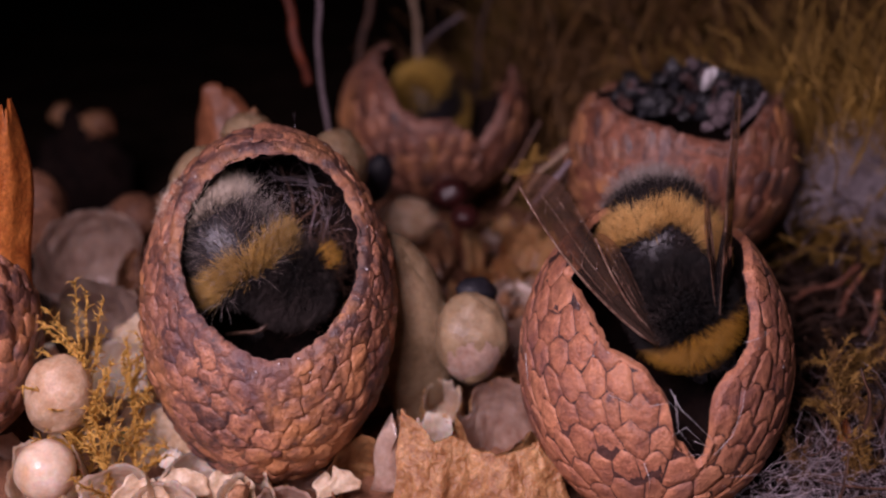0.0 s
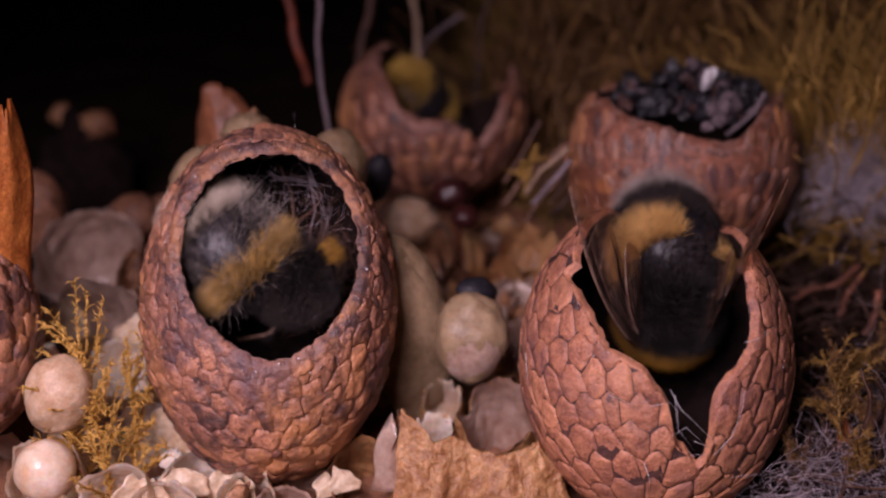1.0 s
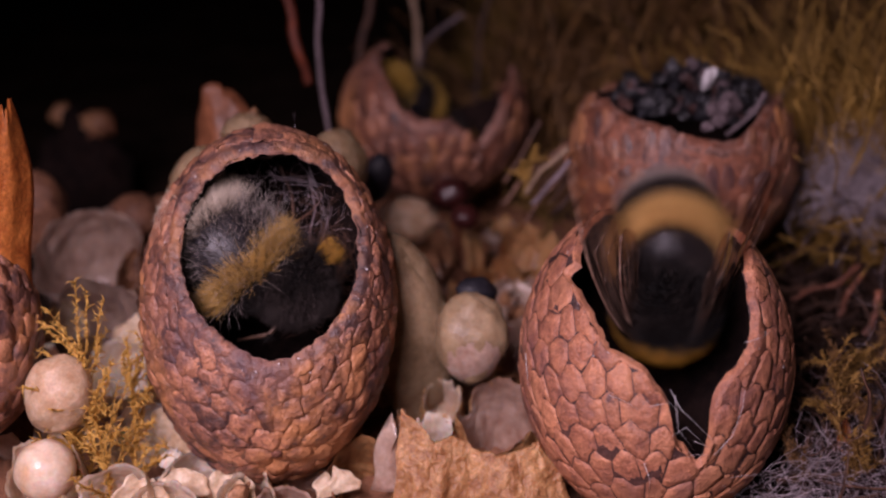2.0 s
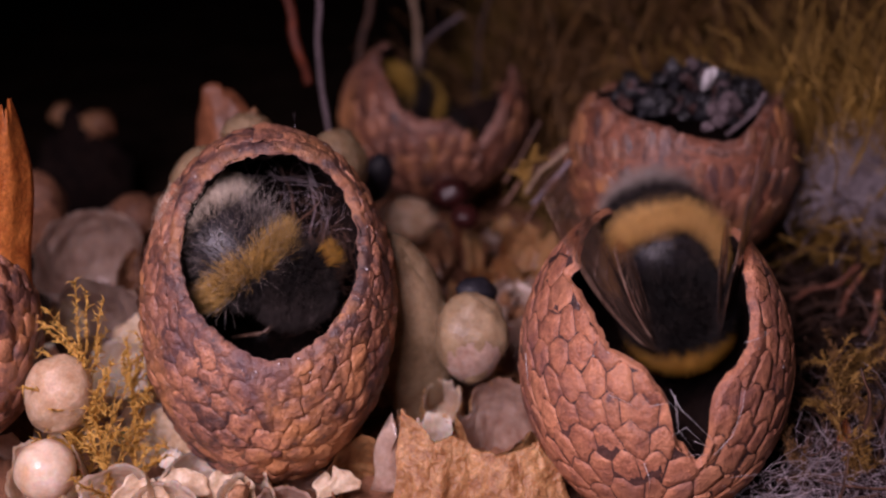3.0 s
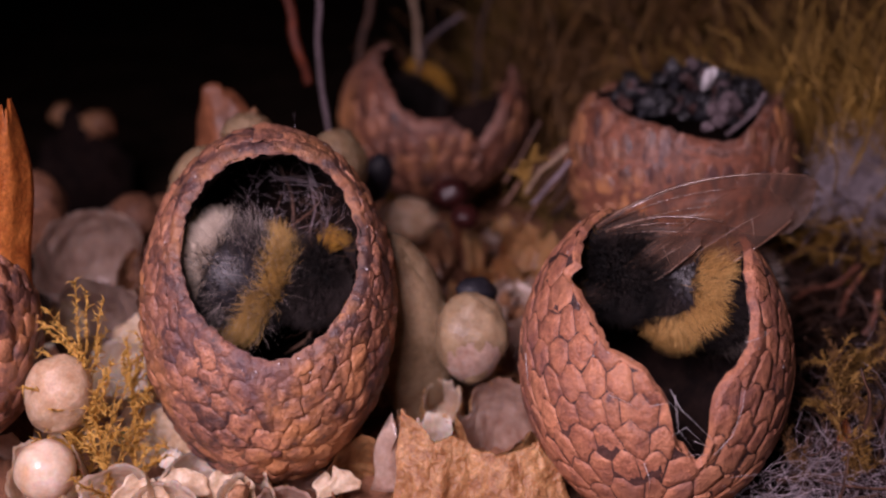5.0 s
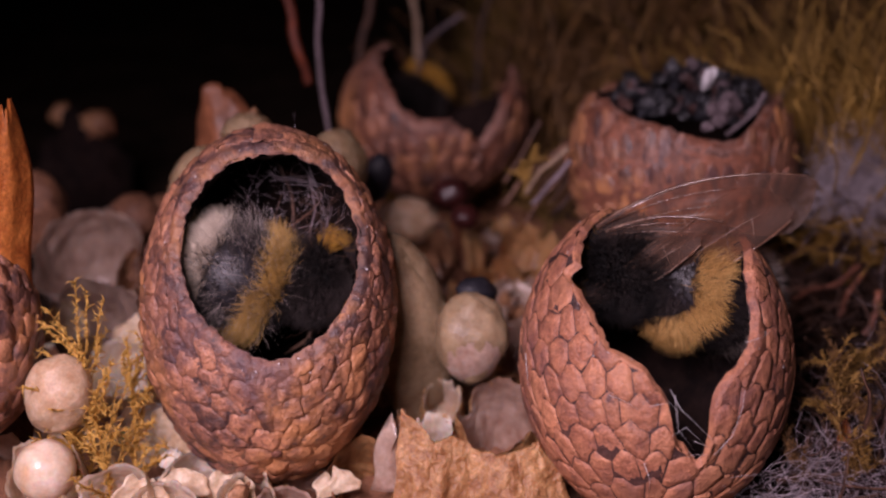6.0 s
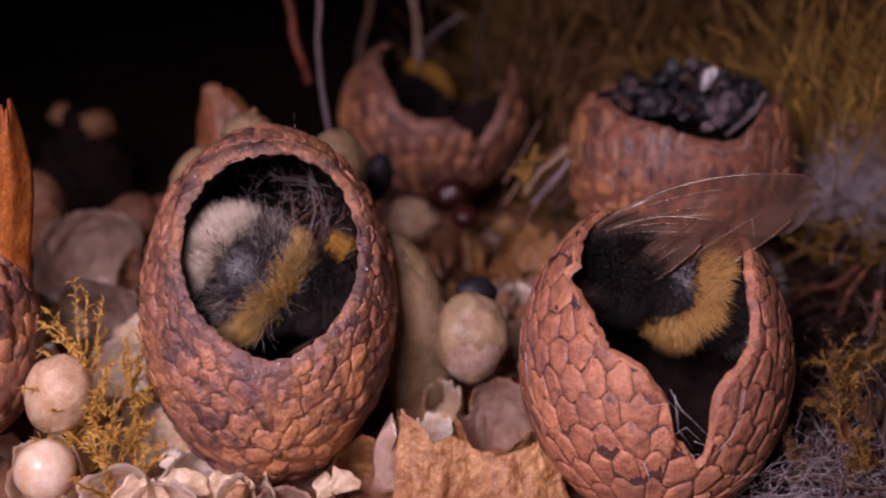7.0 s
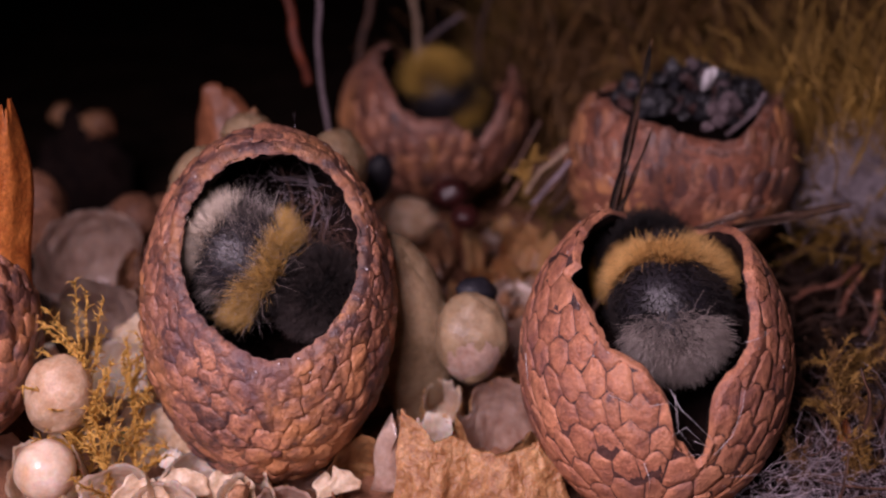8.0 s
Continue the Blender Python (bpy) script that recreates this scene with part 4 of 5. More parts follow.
# flakes of bark and wax
n_ = 0
while n_ < 34:
    x, y = RNG.uniform(-34, -8), RNG.uniform(-22, 20)
    if x > -16 and y > -16:
        continue
    z = comb_base(x, y) + 0.2
    s_ = RNG.uniform(0.7, 1.9)
    tall = s_ * RNG.uniform(1.6, 2.8)
    if not clear([(x, y, z), (x, y, z + tall), (x + s_, y, z + tall), (x - s_, y, z + tall), (x, y + 1, z + tall), (x, y - 1, z + tall)]):
        continue
    n_ += 1
    shard("wax_scrap", "thin pale torn scrap of wax standing on the comb", (x, y, z), (s_, tall), (Vector((RNG.normal(0, 0.35), RNG.normal(0, 0.35), 1)), (RNG.normal(0, 0.8), -1, 0.3)),
          WAX_TAN if n_ % 9 == 0 else WAX_PALE, 0.28, n_ + 500, 0.09, 0.5, "wax scraps of the comb")
shard("bark_flake", "orange torn bark flake upright at the comb's edge", (-27.44, -4.47, -2.49), (2.5, 13.6), ((-0.050, 0.422, 0.905), (0.530, -0.769, 0.358)), TORN_BARK, 0.45, 3, 0.3, 0.13)
shard("husk_flake", "folded reddish-brown husk behind the lumpy cup", (-16.93, 18.91, -4.40), (3.2, 9.2), ((-0.020, 0.511, 0.860), (-0.300, -0.818, 0.492)), HUSK, 0.55, 6, 0.25, 0.14)
shard("husk_flake", "buff inner flake of a torn husk", (-15.61, 17.66, -3.54), (2.2, 6.6), ((-0.099, 0.508, 0.856), (0.597, -0.679, 0.427)), HUSK_PALE, 0.7, 9, 0.25, 0.2)
shard("bark_flake", "small orange flake standing in the moss", (26.15, -4.75, -12.56), (0.6, 2.6), ((-0.12, 0.4, 0.9), (0.2, -0.9, 0.4)), TORN_BARK, 0.4, 31, 0.15, 0.2)
UP, FACE = (0, 0.4226, 0.9063), (0, -0.9063, 0.4226)
for k, (at_, size_, lean_, turn_, mat_, text_) in enumerate([
    ((-3.36, -7.35, -13.41), (1.5, 5.8), 0.06, 0.3, WAX_MAUVE, "tall pale torn flap of a wax pot"), ((-2.08, -6.46, -15.04), (0.9, 6.8), -0.03, -0.4, WAX_TAN, "narrow rusty rib of torn wax"),
    ((6.49, -5.72, -13.46), (0.55, 2.6), 0.25, 0.5, WAX_TAN, "golden tatter of wax by the split cup"),
    ((7.28, -6.26, -13.42), (0.5, 2.1), -0.2, -0.5, WAX_TAN, "golden tatter of wax by the split cup"), ((-17.30, -6.78, -12.18), (0.9, 1.7), 0.3, 0.1, WAX_PALE, "pale torn scrap of wax"),
    ((-24.24, 15.21, -9.99), (1.0, 2.4), 0.35, 0.3, WAX_RUST, "glossy orange-brown scrap of wax"), ((-21.66, -0.54, -10.63), (0.9, 2.0), -0.2, -0.2, WAX_PALE, "pale torn scrap of wax")]):
    shard("wax_scrap", text_, at_, size_, (Vector(UP) + Vector((lean_, 0, 0)), Vector(FACE) + Vector((turn_, 0, 0))), mat_, 0.4, 700 + k, 0.12, 0.35, "wax scraps of the comb")
for k, (at_, size_, lean_, turn_) in enumerate([
    ((-26.90, 5.38, -9.77), (1.9, 3.2), -0.15, 0.4), ((-22.28, 4.20, -9.93), (1.8, 3.0), 0.2, -0.4), ((-17.78, -5.00, -11.91), (2.0, 3.0), 0.25, -0.4),
    ((-15.88, -9.70, -12.53), (1.9, 2.4), -0.2, 0.3), ((-13.37, -9.32, -12.90), (2.0, 2.2), 0.15, -0.2), ((-18.10, -11.10, -11.99), (1.9, 2.1), 0.1, 0.2),
    ((-6.49, -8.30, -13.07), (1.6, 1.8), -0.25, 0.3),
]):
    shard("wax_scrap", "pale buff curled lip torn from a wax pot", at_, size_, (Vector(UP) + Vector((lean_, 0, 0)), Vector(FACE) + Vector((turn_, 0, -0.3))), COCOON_PALE, -0.14, 760 + k, 0.08, 0.28, "wax scraps of the comb")
for k in range(170):
    px = RNG.uniform(-1.5, 8.5)
    y = RNG.uniform(-2, 34)
    if k % 2 == 0:
        px, y = RNG.uniform(-30, 10), RNG.uniform(-18, 18)
    w = Vector(RNG.normal(0, 0.6, 3)) + Vector((0, 0, 0.8))
    if (-9 < px < 7 and y < 4) or (px < -14 and y < 8):
        continue
    s_ = RNG.uniform(0.6, 1.9)
    shard("wax_flake", "torn brown wax flake on the comb", (px, y, comb_base(px, y) + RNG.uniform(0.4, 2.0)), (s_, s_ * RNG.uniform(1.2, 2.6)), (w, RNG.normal(0, 1, 3)),
          (WAX_RUST, WAX_TAN, WAX_RUST, WAX_MAUVE)[k % 4], 0.5, k, 0.16, 0.3, "wax flakes of the comb")


def lump(name, label, category, at, radii, mat, turn=(0, 0, 0), rough=0.2, seed=0, smooth=True, freq=0.5):
    bm = blob(radii, np.random.default_rng(seed + 900), rough, freq, 3 if smooth else 2)
    if not smooth:
        for v in bm.verts:
            v.co *= 1 + 0.3 * noise.noise(v.co * 2.3 + Vector((seed, 0, 0)))
    bm.transform(pose(0, 0, 0, *turn))
    ob = part(name, bm, mat, smooth=smooth)
    ob.location = Vector(at) * MM
    return tagged(ob, label, category)


lump("black_seed", "shiny black seed husk on a cocoon", "seed", (2.35, 3.33, -4.70), (1.5, 1.1, 0.9), BLACK_SEED, (20, 15, 30), 0.12, 1)
lump("black_seed", "dull black seed behind the lumpy cup", "seed", (-5.39, 22.41, -4.00), (1.3, 1.2, 2.2), BLACK_SEED, (0, 10, 0), 0.1, 2)
lump("dried_berry", "dark dried berry in front of the dusky cup", "berry", (0.79, 27.44, -7.42), (1.8, 1.5, 1.4), BERRY, (0, 0, 20), 0.15, 3)
lump("dried_berry", "small glossy dark-red berry on the comb", "berry", (1.76, 21.04, -6.94), (1.2, 1.1, 1.0), BERRY, (0, 0, 0), 0.08, 4)
husk_at = Vector((-37.67, 46.35, -18.92))
husk = thing("tufted_lump", husk_at, "lump with two pale tufts, shade put into its near-black body", "husk")
# the body's near-black colour puts in the deep shade of this corner
for name, at, r, mat, text, sd in (("body", (-37.67, 48.61, -14.08), (4.6, 4.0, 6.0), SHADE_BLACK, "", 5), ("tuft", (-39.31, 49.34, -7.77), (1.3, 1.2, 1.2), WAX_RUST, "pale buff tuft", 6),
                                   ("tuft", (-35.51, 47.97, -8.34), (1.8, 1.5, 1.4), WAX_RUST, "pale buff tuft", 7)):
    bm = blob(r, np.random.default_rng(sd), 0.5, 0.8)
    bm.transform(Matrix.Translation(Vector(at) - husk_at))
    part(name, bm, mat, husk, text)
make_cocoon((-34.80, 25.73, -8.72), (2.4, 2.4, 4.0), "dim brown cocoon at the comb's edge", (0, 0, 0), 19, mat=WAX_BROWN, cap=(0, -0.3, 0.9))
make_cocoon((-26.27, 24.71, -8.54), (2.2, 2.4, 2.0), "dim brown cocoon at the comb's edge", (0, 0, 0), 20, mat=WAX_BROWN, cap=(0.3, -0.3, 0.9))

# fine threads in and over the cups
lines = []
for _ in range(80):
    p = Vector((-9.97, 0.77, 4.02)) + Vector((RNG.normal(0.6, 1.9), RNG.normal(0, 1.0) + 1.6, RNG.normal(0, 1.5) - 1.2))
    lines.append(wander(RNG, p, RNG.normal(0, 1, 3), RNG.uniform(1.2, 3.8), 6, 0.10))
clump("silk_wisp", "brown and grey silk wisps in the lumpy cup", "silk", (-9.97, 0.77, 4.02), lines, 0.014, FLUFF, outside=False)
lines = []
for _ in range(170):
    p = Vector((-8.11, -0.60, -1.28)) + Vector((RNG.normal(0, 1.0), RNG.normal(0.6, 0.8), RNG.normal(0.6, 2.2)))
    lines.append(wander(RNG, p, RNG.normal(0, 1, 3), RNG.uniform(2, 4), 6, 0.25))
for k, pts in enumerate([[(-11.06, 5.20, 4.05), (-10.10, 3.32, 2.39), (-9.67, 1.84, 0.40), (-9.95, 1.36, -1.82)], [(-9.10, 5.89, 3.17), (-8.57, 3.85, 1.15), (-8.76, 1.67, -1.15)],
                         [(-9.50, 1.70, 1.27), (-8.70, 2.34, 1.71), (-8.00, 3.78, 2.20)], [(-11.95, 5.89, 3.17), (-10.68, 4.64, 2.86), (-9.18, 4.61, 2.79)],
                         [(-8.09, 0.47, -0.18), (-8.11, -0.90, -1.94), (-7.84, -2.26, -3.67)], [(-7.39, 3.08, 1.88), (-7.81, 1.44, -0.22), (-7.48, -0.01, -2.38)]]):
    twig("dry_twig", "crooked grey-brown twig caught in the lumpy cup", pts, (0.11, 0.08, 0.06, 0.08, 0.06, 0.06)[k], TWIG_GREY if k % 2 else ROOT, 0.12)
clump("silk_wisp", "brown fibres along the lumpy cup's wall", "silk", (-8.11, -0.60, -1.28), lines, 0.02, ROOT, outside=False)
lines = [[(9.45, -11.44, -3.85), (10.18, -11.81, -3.93), (10.98, -12.19, -4.28)],
         [(12.75, -12.12, -3.06), (13.41, -12.49, -4.17), (14.92, -12.63, -5.66), (19.20, -9.62, -11.50)],
         [(12.97, -12.78, -5.71), (13.71, -12.70, -5.16), (15.05, -12.68, -6.54)],
         [(15.51, -12.57, -7.15), (16.53, -12.18, -6.11), (17.12, -11.60, -4.36), (17.16, -11.33, -3.54)],
         [(17.18, -10.15, -1.16), (18.43, -9.28, -1.28), (19.95, -7.45, -1.42)],
         [(5.07, -5.64, -4.41), (5.12, -6.22, -5.08), (5.23, -6.75, -6.36)],
         [(11.65, -12.30, -4.07), (12.73, -12.35, -3.73), (13.39, -12.56, -4.46)],
         [(13.04, -12.24, -3.35), (13.27, -12.73, -5.29), (14.34, -12.81, -6.76)],
         [(11.53, -12.67, -7.63), (11.95, -12.61, -8.85), (12.01, -12.34, -10.05)]]
for _ in range(3):
    p = (14.13, -12.75, -6.04)
    lines.append(wander(RNG, Vector(p) + Vector(RNG.normal(0, 0.8, 3)), RNG.normal(0, 1, 3), RNG.uniform(1, 3), 5, 0.3))
clump("silk_thread", "fine white silk threads over the split cup", "silk", (13.77, -12.78, -5.64), lines, 0.022, ASH, outside=False)

# litter in the mouth of the brown cup
for k in range(190):
    an, rr = RNG.uniform(0, 6.28), 6.2 * math.sqrt(RNG.random())
    c = Vector((19.52, 21.79, 4.15)) + Vector((rr * math.cos(an), rr * 0.9 * math.sin(an), RNG.uniform(-1.2, 2.2) * (1 - rr / 9) - 0.2 * rr))
    lump("litter_crumb", "dark angular crumb of litter in the cup", "litter", c, RNG.uniform(0.18, 0.75, 3), (CHARCOAL, CHARCOAL, CHARCOAL, CHARCOAL, TWIG_GREY, CHARCOAL, CHARCOAL, CUP_SEAM)[k % 8], RNG.uniform(0, 180, 3), 0.5, 40 + k, False, 0.35)["group"] = "litter crumbs in the cup"
lump("grit", "white chip of grit among black litter", "grit", (20.07, 18.12, 5.73), (0.6, 0.4, 0.95), ASH, (10, 25, 40), 0.35, 20, False)
lump("grit", "grey crumb of grit among black litter", "grit", (21.40, 17.13, 3.61), (1.2, 0.8, 1.3), TWIG_GREY, (10, 25, 40), 0.5, 21, False)
twig("grass_straw", "curved grey grass blade in the cup's litter", [(24.12, 16.75, 5.15), (23.28, 16.08, 3.73), (22.34, 16.17, 2.73), (21.40, 16.32, 1.86)], 0.22, TWIG_GREY, 0.03)


# ---- bees ----
def hairs(rng, count, centre, radii, keep, length, lie, thick, back=(-1, 0, 0), wild=0.25):
    """Curved hairs on a rounded body, where keep(direction) holds."""
    lines = []
    back = Vector(back)
    while len(lines) < count:
        d = Vector(rng.normal(0, 1, 3)).normalized()
        if rng.random() > keep(d):
            continue
        p = Vector((d.x * radii[0], d.y * radii[1], d.z * radii[2])) + Vector(centre)
        nrm = Vector((d.x / radii[0], d.y / radii[1], d.z / radii[2])).normalized()
        l = length * rng.uniform(0.6, 1.15)
        w = (nrm + back * lie * 0.5 + Vector(rng.normal(0, wild, 3))).normalized()
        w2 = (w + back * lie * 0.6 + Vector(rng.normal(0, wild * 0.6, 3))).normalized()
        q = p - nrm * 0.08
        lines.append([q, q + w * l * 0.5, q + w * l * 0.5 + w2 * l * 0.5])
    return strands(lines, thick, 0.2)


def wing_outline(f, fore):
    """Leading and trailing edge of a wing at the share f of its length."""
    if fore:
        lead = 0.035 + 0.10 * math.sin(math.pi * min(1, f * 1.02)) ** 0.8
        trail = -(0.04 + 0.24 * f ** 1.4 * (1 - max(0, (f - 0.72) / 0.28) ** 2.2))
    else:
        lead = 0.03 + 0.09 * math.sin(math.pi * f)
        trail = -(0.05 + 0.22 * f * (1 - max(0, (f - 0.55) / 0.45) ** 2))
    return lead, trail


def make_wing(name, length, fore, parent, sign):
    """A wing along -x from its joint, spread towards y * sign, with its veins."""
    rng = np.random.default_rng(5 + fore)
    bm = bmesh.new()
    N, K = 26, 8
    grid = []
    for i in range(N + 1):
        f = i / N
        a, b = wing_outline(f, fore)
        if f > 0.93:
            s = math.sqrt(max(0.02, 1 - ((f - 0.93) / 0.07) ** 2))
            mid_ = (a + b) / 2
            a, b = mid_ + (a - mid_) * s, mid_ + (b - mid_) * s
        row = []
        for j in range(K + 1):
            y = a + (b - a) * j / K
            z = 0.012 * math.sin(9 * f) * math.sin(6 * y * 4) + 0.028 * math.sin(j * 2.4) * (1 - f)
            row.append(bm.verts.new((-f * length, sign * y * length, z * length)))
        grid.append(row)
    for i in range(N):
        for j in range(K):
            bm.faces.new((grid[i][j], grid[i][j + 1], grid[i + 1][j + 1], grid[i + 1][j]))
    wing = part(name, bm, WING, parent, "smoky clear wing")
    lines, thick = [], []

    def at(f, g):
        a, b = wing_outline(f, fore)
        return Vector((-f * length, sign * (a + (b - a) * g) * length, 0.03))

    for g0, g1, f1, w in ((0.0, 0.02, 0.97, 0.12), (0.2, 0.22, 0.66, 0.045), (0.5, 0.45, 0.86, 0.038), (0.75, 0.72, 0.8, 0.032), (0.95, 0.97, 0.7, 0.03)):
        lines.append([at(f1 * k / 9, g0 + (g1 - g0) * k / 9) for k in range(10)])
        thick.append(w)
    for f, g0, g1 in ((0.35, 0.2, 0.5), (0.52, 0.22, 0.75), (0.66, 0.05, 0.7), (0.78, 0.02, 0.45), (0.45, 0.5, 0.95)):
        lines.append([at(f + 0.04 * k / 3, g0 + (g1 - g0) * k / 3) for k in range(4)])
        thick.append(0.03)
    v, fc = strands(lines, thick, 0.5, 4)
    raw("vein", v, fc, VEIN_GLINT, wing, "brown wing veins, glints put in as a paler tone")
    return wing


THORAX = (2.9, 2.75, 2.6)
WAIST = Vector((-2.3, 0, -0.4))
ABDO_C, ABDO_R = (-3.85, 0, -0.1), (4.2, 3.5, 3.25)


def make_bee(label, band_mat, tail_mat, seed, size=1.0, bald=0.5, wings=True, legs=True, mid_mat=None, long_mat=None, tail_len=1.6, band_len=1.3, band_wild=0.32, band_from=0.2, tail_thick=0.022, collar=1.0, band_lie=0.55, band_count=5000):
    """A bumblebee along +x, back along +z, the thorax at its origin; the abdomen turns about the waist."""
    rng = np.random.default_rng(seed)
    bee = thing("bumblebee", (0, 0, 0), label, "bumblebee", "bumblebees in the cups")
    th = part("thorax", blob(THORAX, rng, 0.03), BEE_MATT, bee)
    v, f = hairs(rng, 6500, (0, 0, 0), THORAX, lambda d: 1.0 if d.x < 0.42 and d.z > -0.6 else 0, 1.25, 0.35, 0.024)
    raw("black_fur", v, f, FUR_BLACK, th, "black thorax fur")
    v, f = hairs(rng, int(3600 * collar), (0, 0, 0), THORAX, lambda d: 1.0 if d.x > 0.36 and d.z > -0.75 and abs(d.y - 0.25 * (1 - collar)) < collar else 0, 1.35, -0.15, 0.025)
    raw("collar_fur", v, f, FUR_GOLD, th, "golden collar fur")
    hd = part("head", blob((1.25, 1.75, 1.9), rng, 0.03), BEE_SHELL, bee)
    hd.location = Vector((3.35, 0, -0.9)) * MM
    v, f = hairs(rng, 700, (0, 0, 0), (1.25, 1.75, 1.9), lambda d: 1.0, 0.7, 0.1, 0.028)
    raw("face_fur", v, f, FUR_BLACK, hd)
    for s in (-1, 1):
        bm = blob((0.45, 0.35, 0.95), rng, 0.0)
        bm.transform(pose(0.15, 1.5 * s, 0.1, 0, 0, 0))
        part("eye", bm, BLACK_SEED, hd)
        v, f = strands([[(0.9, 0.5 * s, 0.6), (1.5, 0.8 * s, 0.8), (1.7, 1.1 * s, 0.2), (1.6, 1.4 * s, -0.6), (1.3, 1.5 * s, -1.3)]], 0.13, 0.8, 6)
        raw("antenna", v, f, BLACK_SEED, hd)
    # abdomen: overlapping rings, then its fur
    ab = part("abdomen", blob(ABDO_R, rng, 0.02, 0.5, 4), BEE_SHELL, bee, "glossy black abdomen")
    for v in ab.data.vertices:
        x = v.co.x / MM
        k = 1 + 0.018 * (((x * 0.62) % 1.0) - 0.5)
        t = 1 - 0.07 * max(0, -x - 1.5)
        v.co = Vector((v.co.x, v.co.y * k * t, v.co.z * k * t)) + Vector(ABDO_C) * MM
    ab.location = WAIST * MM
    v, f = hairs(rng, 1700, ABDO_C, ABDO_R, lambda d: 1.0 if d.x > 0.62 else 0, 1.0, 0.5, 0.03)
    raw("front_fur", v, f, FUR_BLACK, ab)
    v, f = hairs(rng, band_count, ABDO_C, ABDO_R, lambda d: 1.0 if band_from < d.x + 0.05 * math.sin(7 * d.y) < 0.64 and d.z > -0.7 else 0, band_len, band_lie, 0.025, wild=band_wild)
    raw("band_fur", v, f, band_mat, ab, "thick yellow band of fur")
    v, f = hairs(rng, int(3200 * (1 - bald)), ABDO_C, ABDO_R, lambda d: 1.0 if -0.55 < d.x < 0.24 else 0, 0.8, 0.9, 0.028)
    raw("middle_fur", v, f, mid_mat or FUR_BLACK, ab, "sparse black fur")
    small = (ABDO_R[0], ABDO_R[1] * 0.9, ABDO_R[2] * 0.9)
    v, f = hairs(rng, 3600 if tail_thick < 0.025 else 1500, ABDO_C, small, lambda d: 1.0 if d.x < -0.5 else 0, tail_len, 0.3, tail_thick, wild=0.32 if tail_thick < 0.025 else 0.5)
    raw("tail_fur", v, f, tail_mat, ab, "pale tail fur")
    v, f = hairs(rng, 230 if wings else 620, ABDO_C, ABDO_R, lambda d: 1.0 if -0.4 < d.x < 0.7 and d.z > -0.4 else 0, 2.3, 0.5, 0.013, wild=0.5)
    raw("long_fur", v, f, long_mat or FUR_BLACK, ab, "long thin hairs")
    if legs:
        for s in (-1, 1):
            for x0, x1, z1 in ((1.3, 3.2, -3.2), (0.1, 0.3, -4.2), (-1.1, -3.0, -4.0)):
                v, f = strands([[(x0, 1.2 * s, -1.8), (x0 * 1.2, 2.3 * s, -1.9), (x1 * 0.8, 2.8 * s, -2.9), (x1, 2.5 * s, z1), (x1 * 1.25, 2.2 * s, z1 - 0.9)]], 0.32, 0.3, 7)
                leg = raw("leg", v, f, BEE_LEG, bee)
                v, f = strands([wander(rng, (x1 * 0.85, 2.75 * s, -3.0 + 0.3 * rng.normal()), (rng.normal(), s, rng.normal()), 0.7, 2, 0.2) for _ in range(50)], 0.022)
                raw("leg_hair", v, f, FUR_BLACK, leg)
    pair = []
    if wings:
        for s in (1, -1):
            fw = make_wing("forewing", 13.4, True, bee, s)
            hw = make_wing("hindwing", 7.4, False, bee, s)
            pair += [fw, hw]
    bee.scale = (size, size, size)
    return bee, ab, pair


def frame_of(at, ahead, back):
    x = unit(ahead)
    z = Vector(back)
    z = (z - x * z.dot(x)).normalized()
    y = z.cross(x)
    m = Matrix((x, y, z)).transposed().to_4x4()
    m.translation = Vector(at) * MM
    return m


def blend(a, b, k):
    """A state between two states: place, heading, back, tail's way, left and right wing's way."""
    return tuple(Vector(p) * (1 - k) + Vector(q) * k for p, q in zip(a, b))


def key_bee(bee, ab, pair, times):
    body, tail = [], []
    wing_rows = [[] for _ in pair]
    for t, st in times:
        at, ahead, back, tailway, wl, nl, wr, nr = st
        m = frame_of(at, ahead, back)
        body.append((t, m))
        inv = m.to_3x3().inverted()
        tw = inv @ unit(tailway)
        rows = frame_of((0, 0, 0), -tw, (0, 0, 1))
        rows.translation = WAIST * MM
        tail.append((t, rows))
        for i, w in enumerate(pair):
            s = 1 if i < 2 else -1
            d = inv @ unit(wl if s > 0 else wr)
            if i % 2:
                d = (d + Vector((-0.06, -0.16 * s, 0.03))).normalized()
            lay = inv @ Vector(nl if s > 0 else nr)
            rows = frame_of((0, 0, 0), -d, lay)
            rows.translation = Vector((0.7 - 0.6 * (i % 2), 2.0 * s, 2.3)) * MM
            wing_rows[i].append((t, rows))
    walk(bee, body)
    walk(ab, tail)
    for w, rows in zip(pair, wing_rows):
        walk(w, rows)


bee_a = make_bee("dark bumblebee with golden band curled in the lumpy cup", FUR_STRAW, FUR_BUFF, 21, 0.90, 0.42, wings=False, long_mat=FUR_GREY, tail_len=1.9, tail_thick=0.024, band_len=1.9, band_wild=0.26, band_from=0.30, mid_mat=FUR_SOOT, collar=0.22, band_lie=0.95, band_count=3600)
bee_b = make_bee("large bumblebee with golden collar in the split cup", FUR_BLOND, FUR_GREY, 22, 1.0, 0.2, band_len=1.5, band_wild=0.28, band_from=0.27)
bee_c = make_bee("yellow-banded bumblebee deep in the dusky cup", FUR_DULL, FUR_DULL, 23, 0.95, 0.3, wings=False, legs=False, mid_mat=FUR_SOOT)

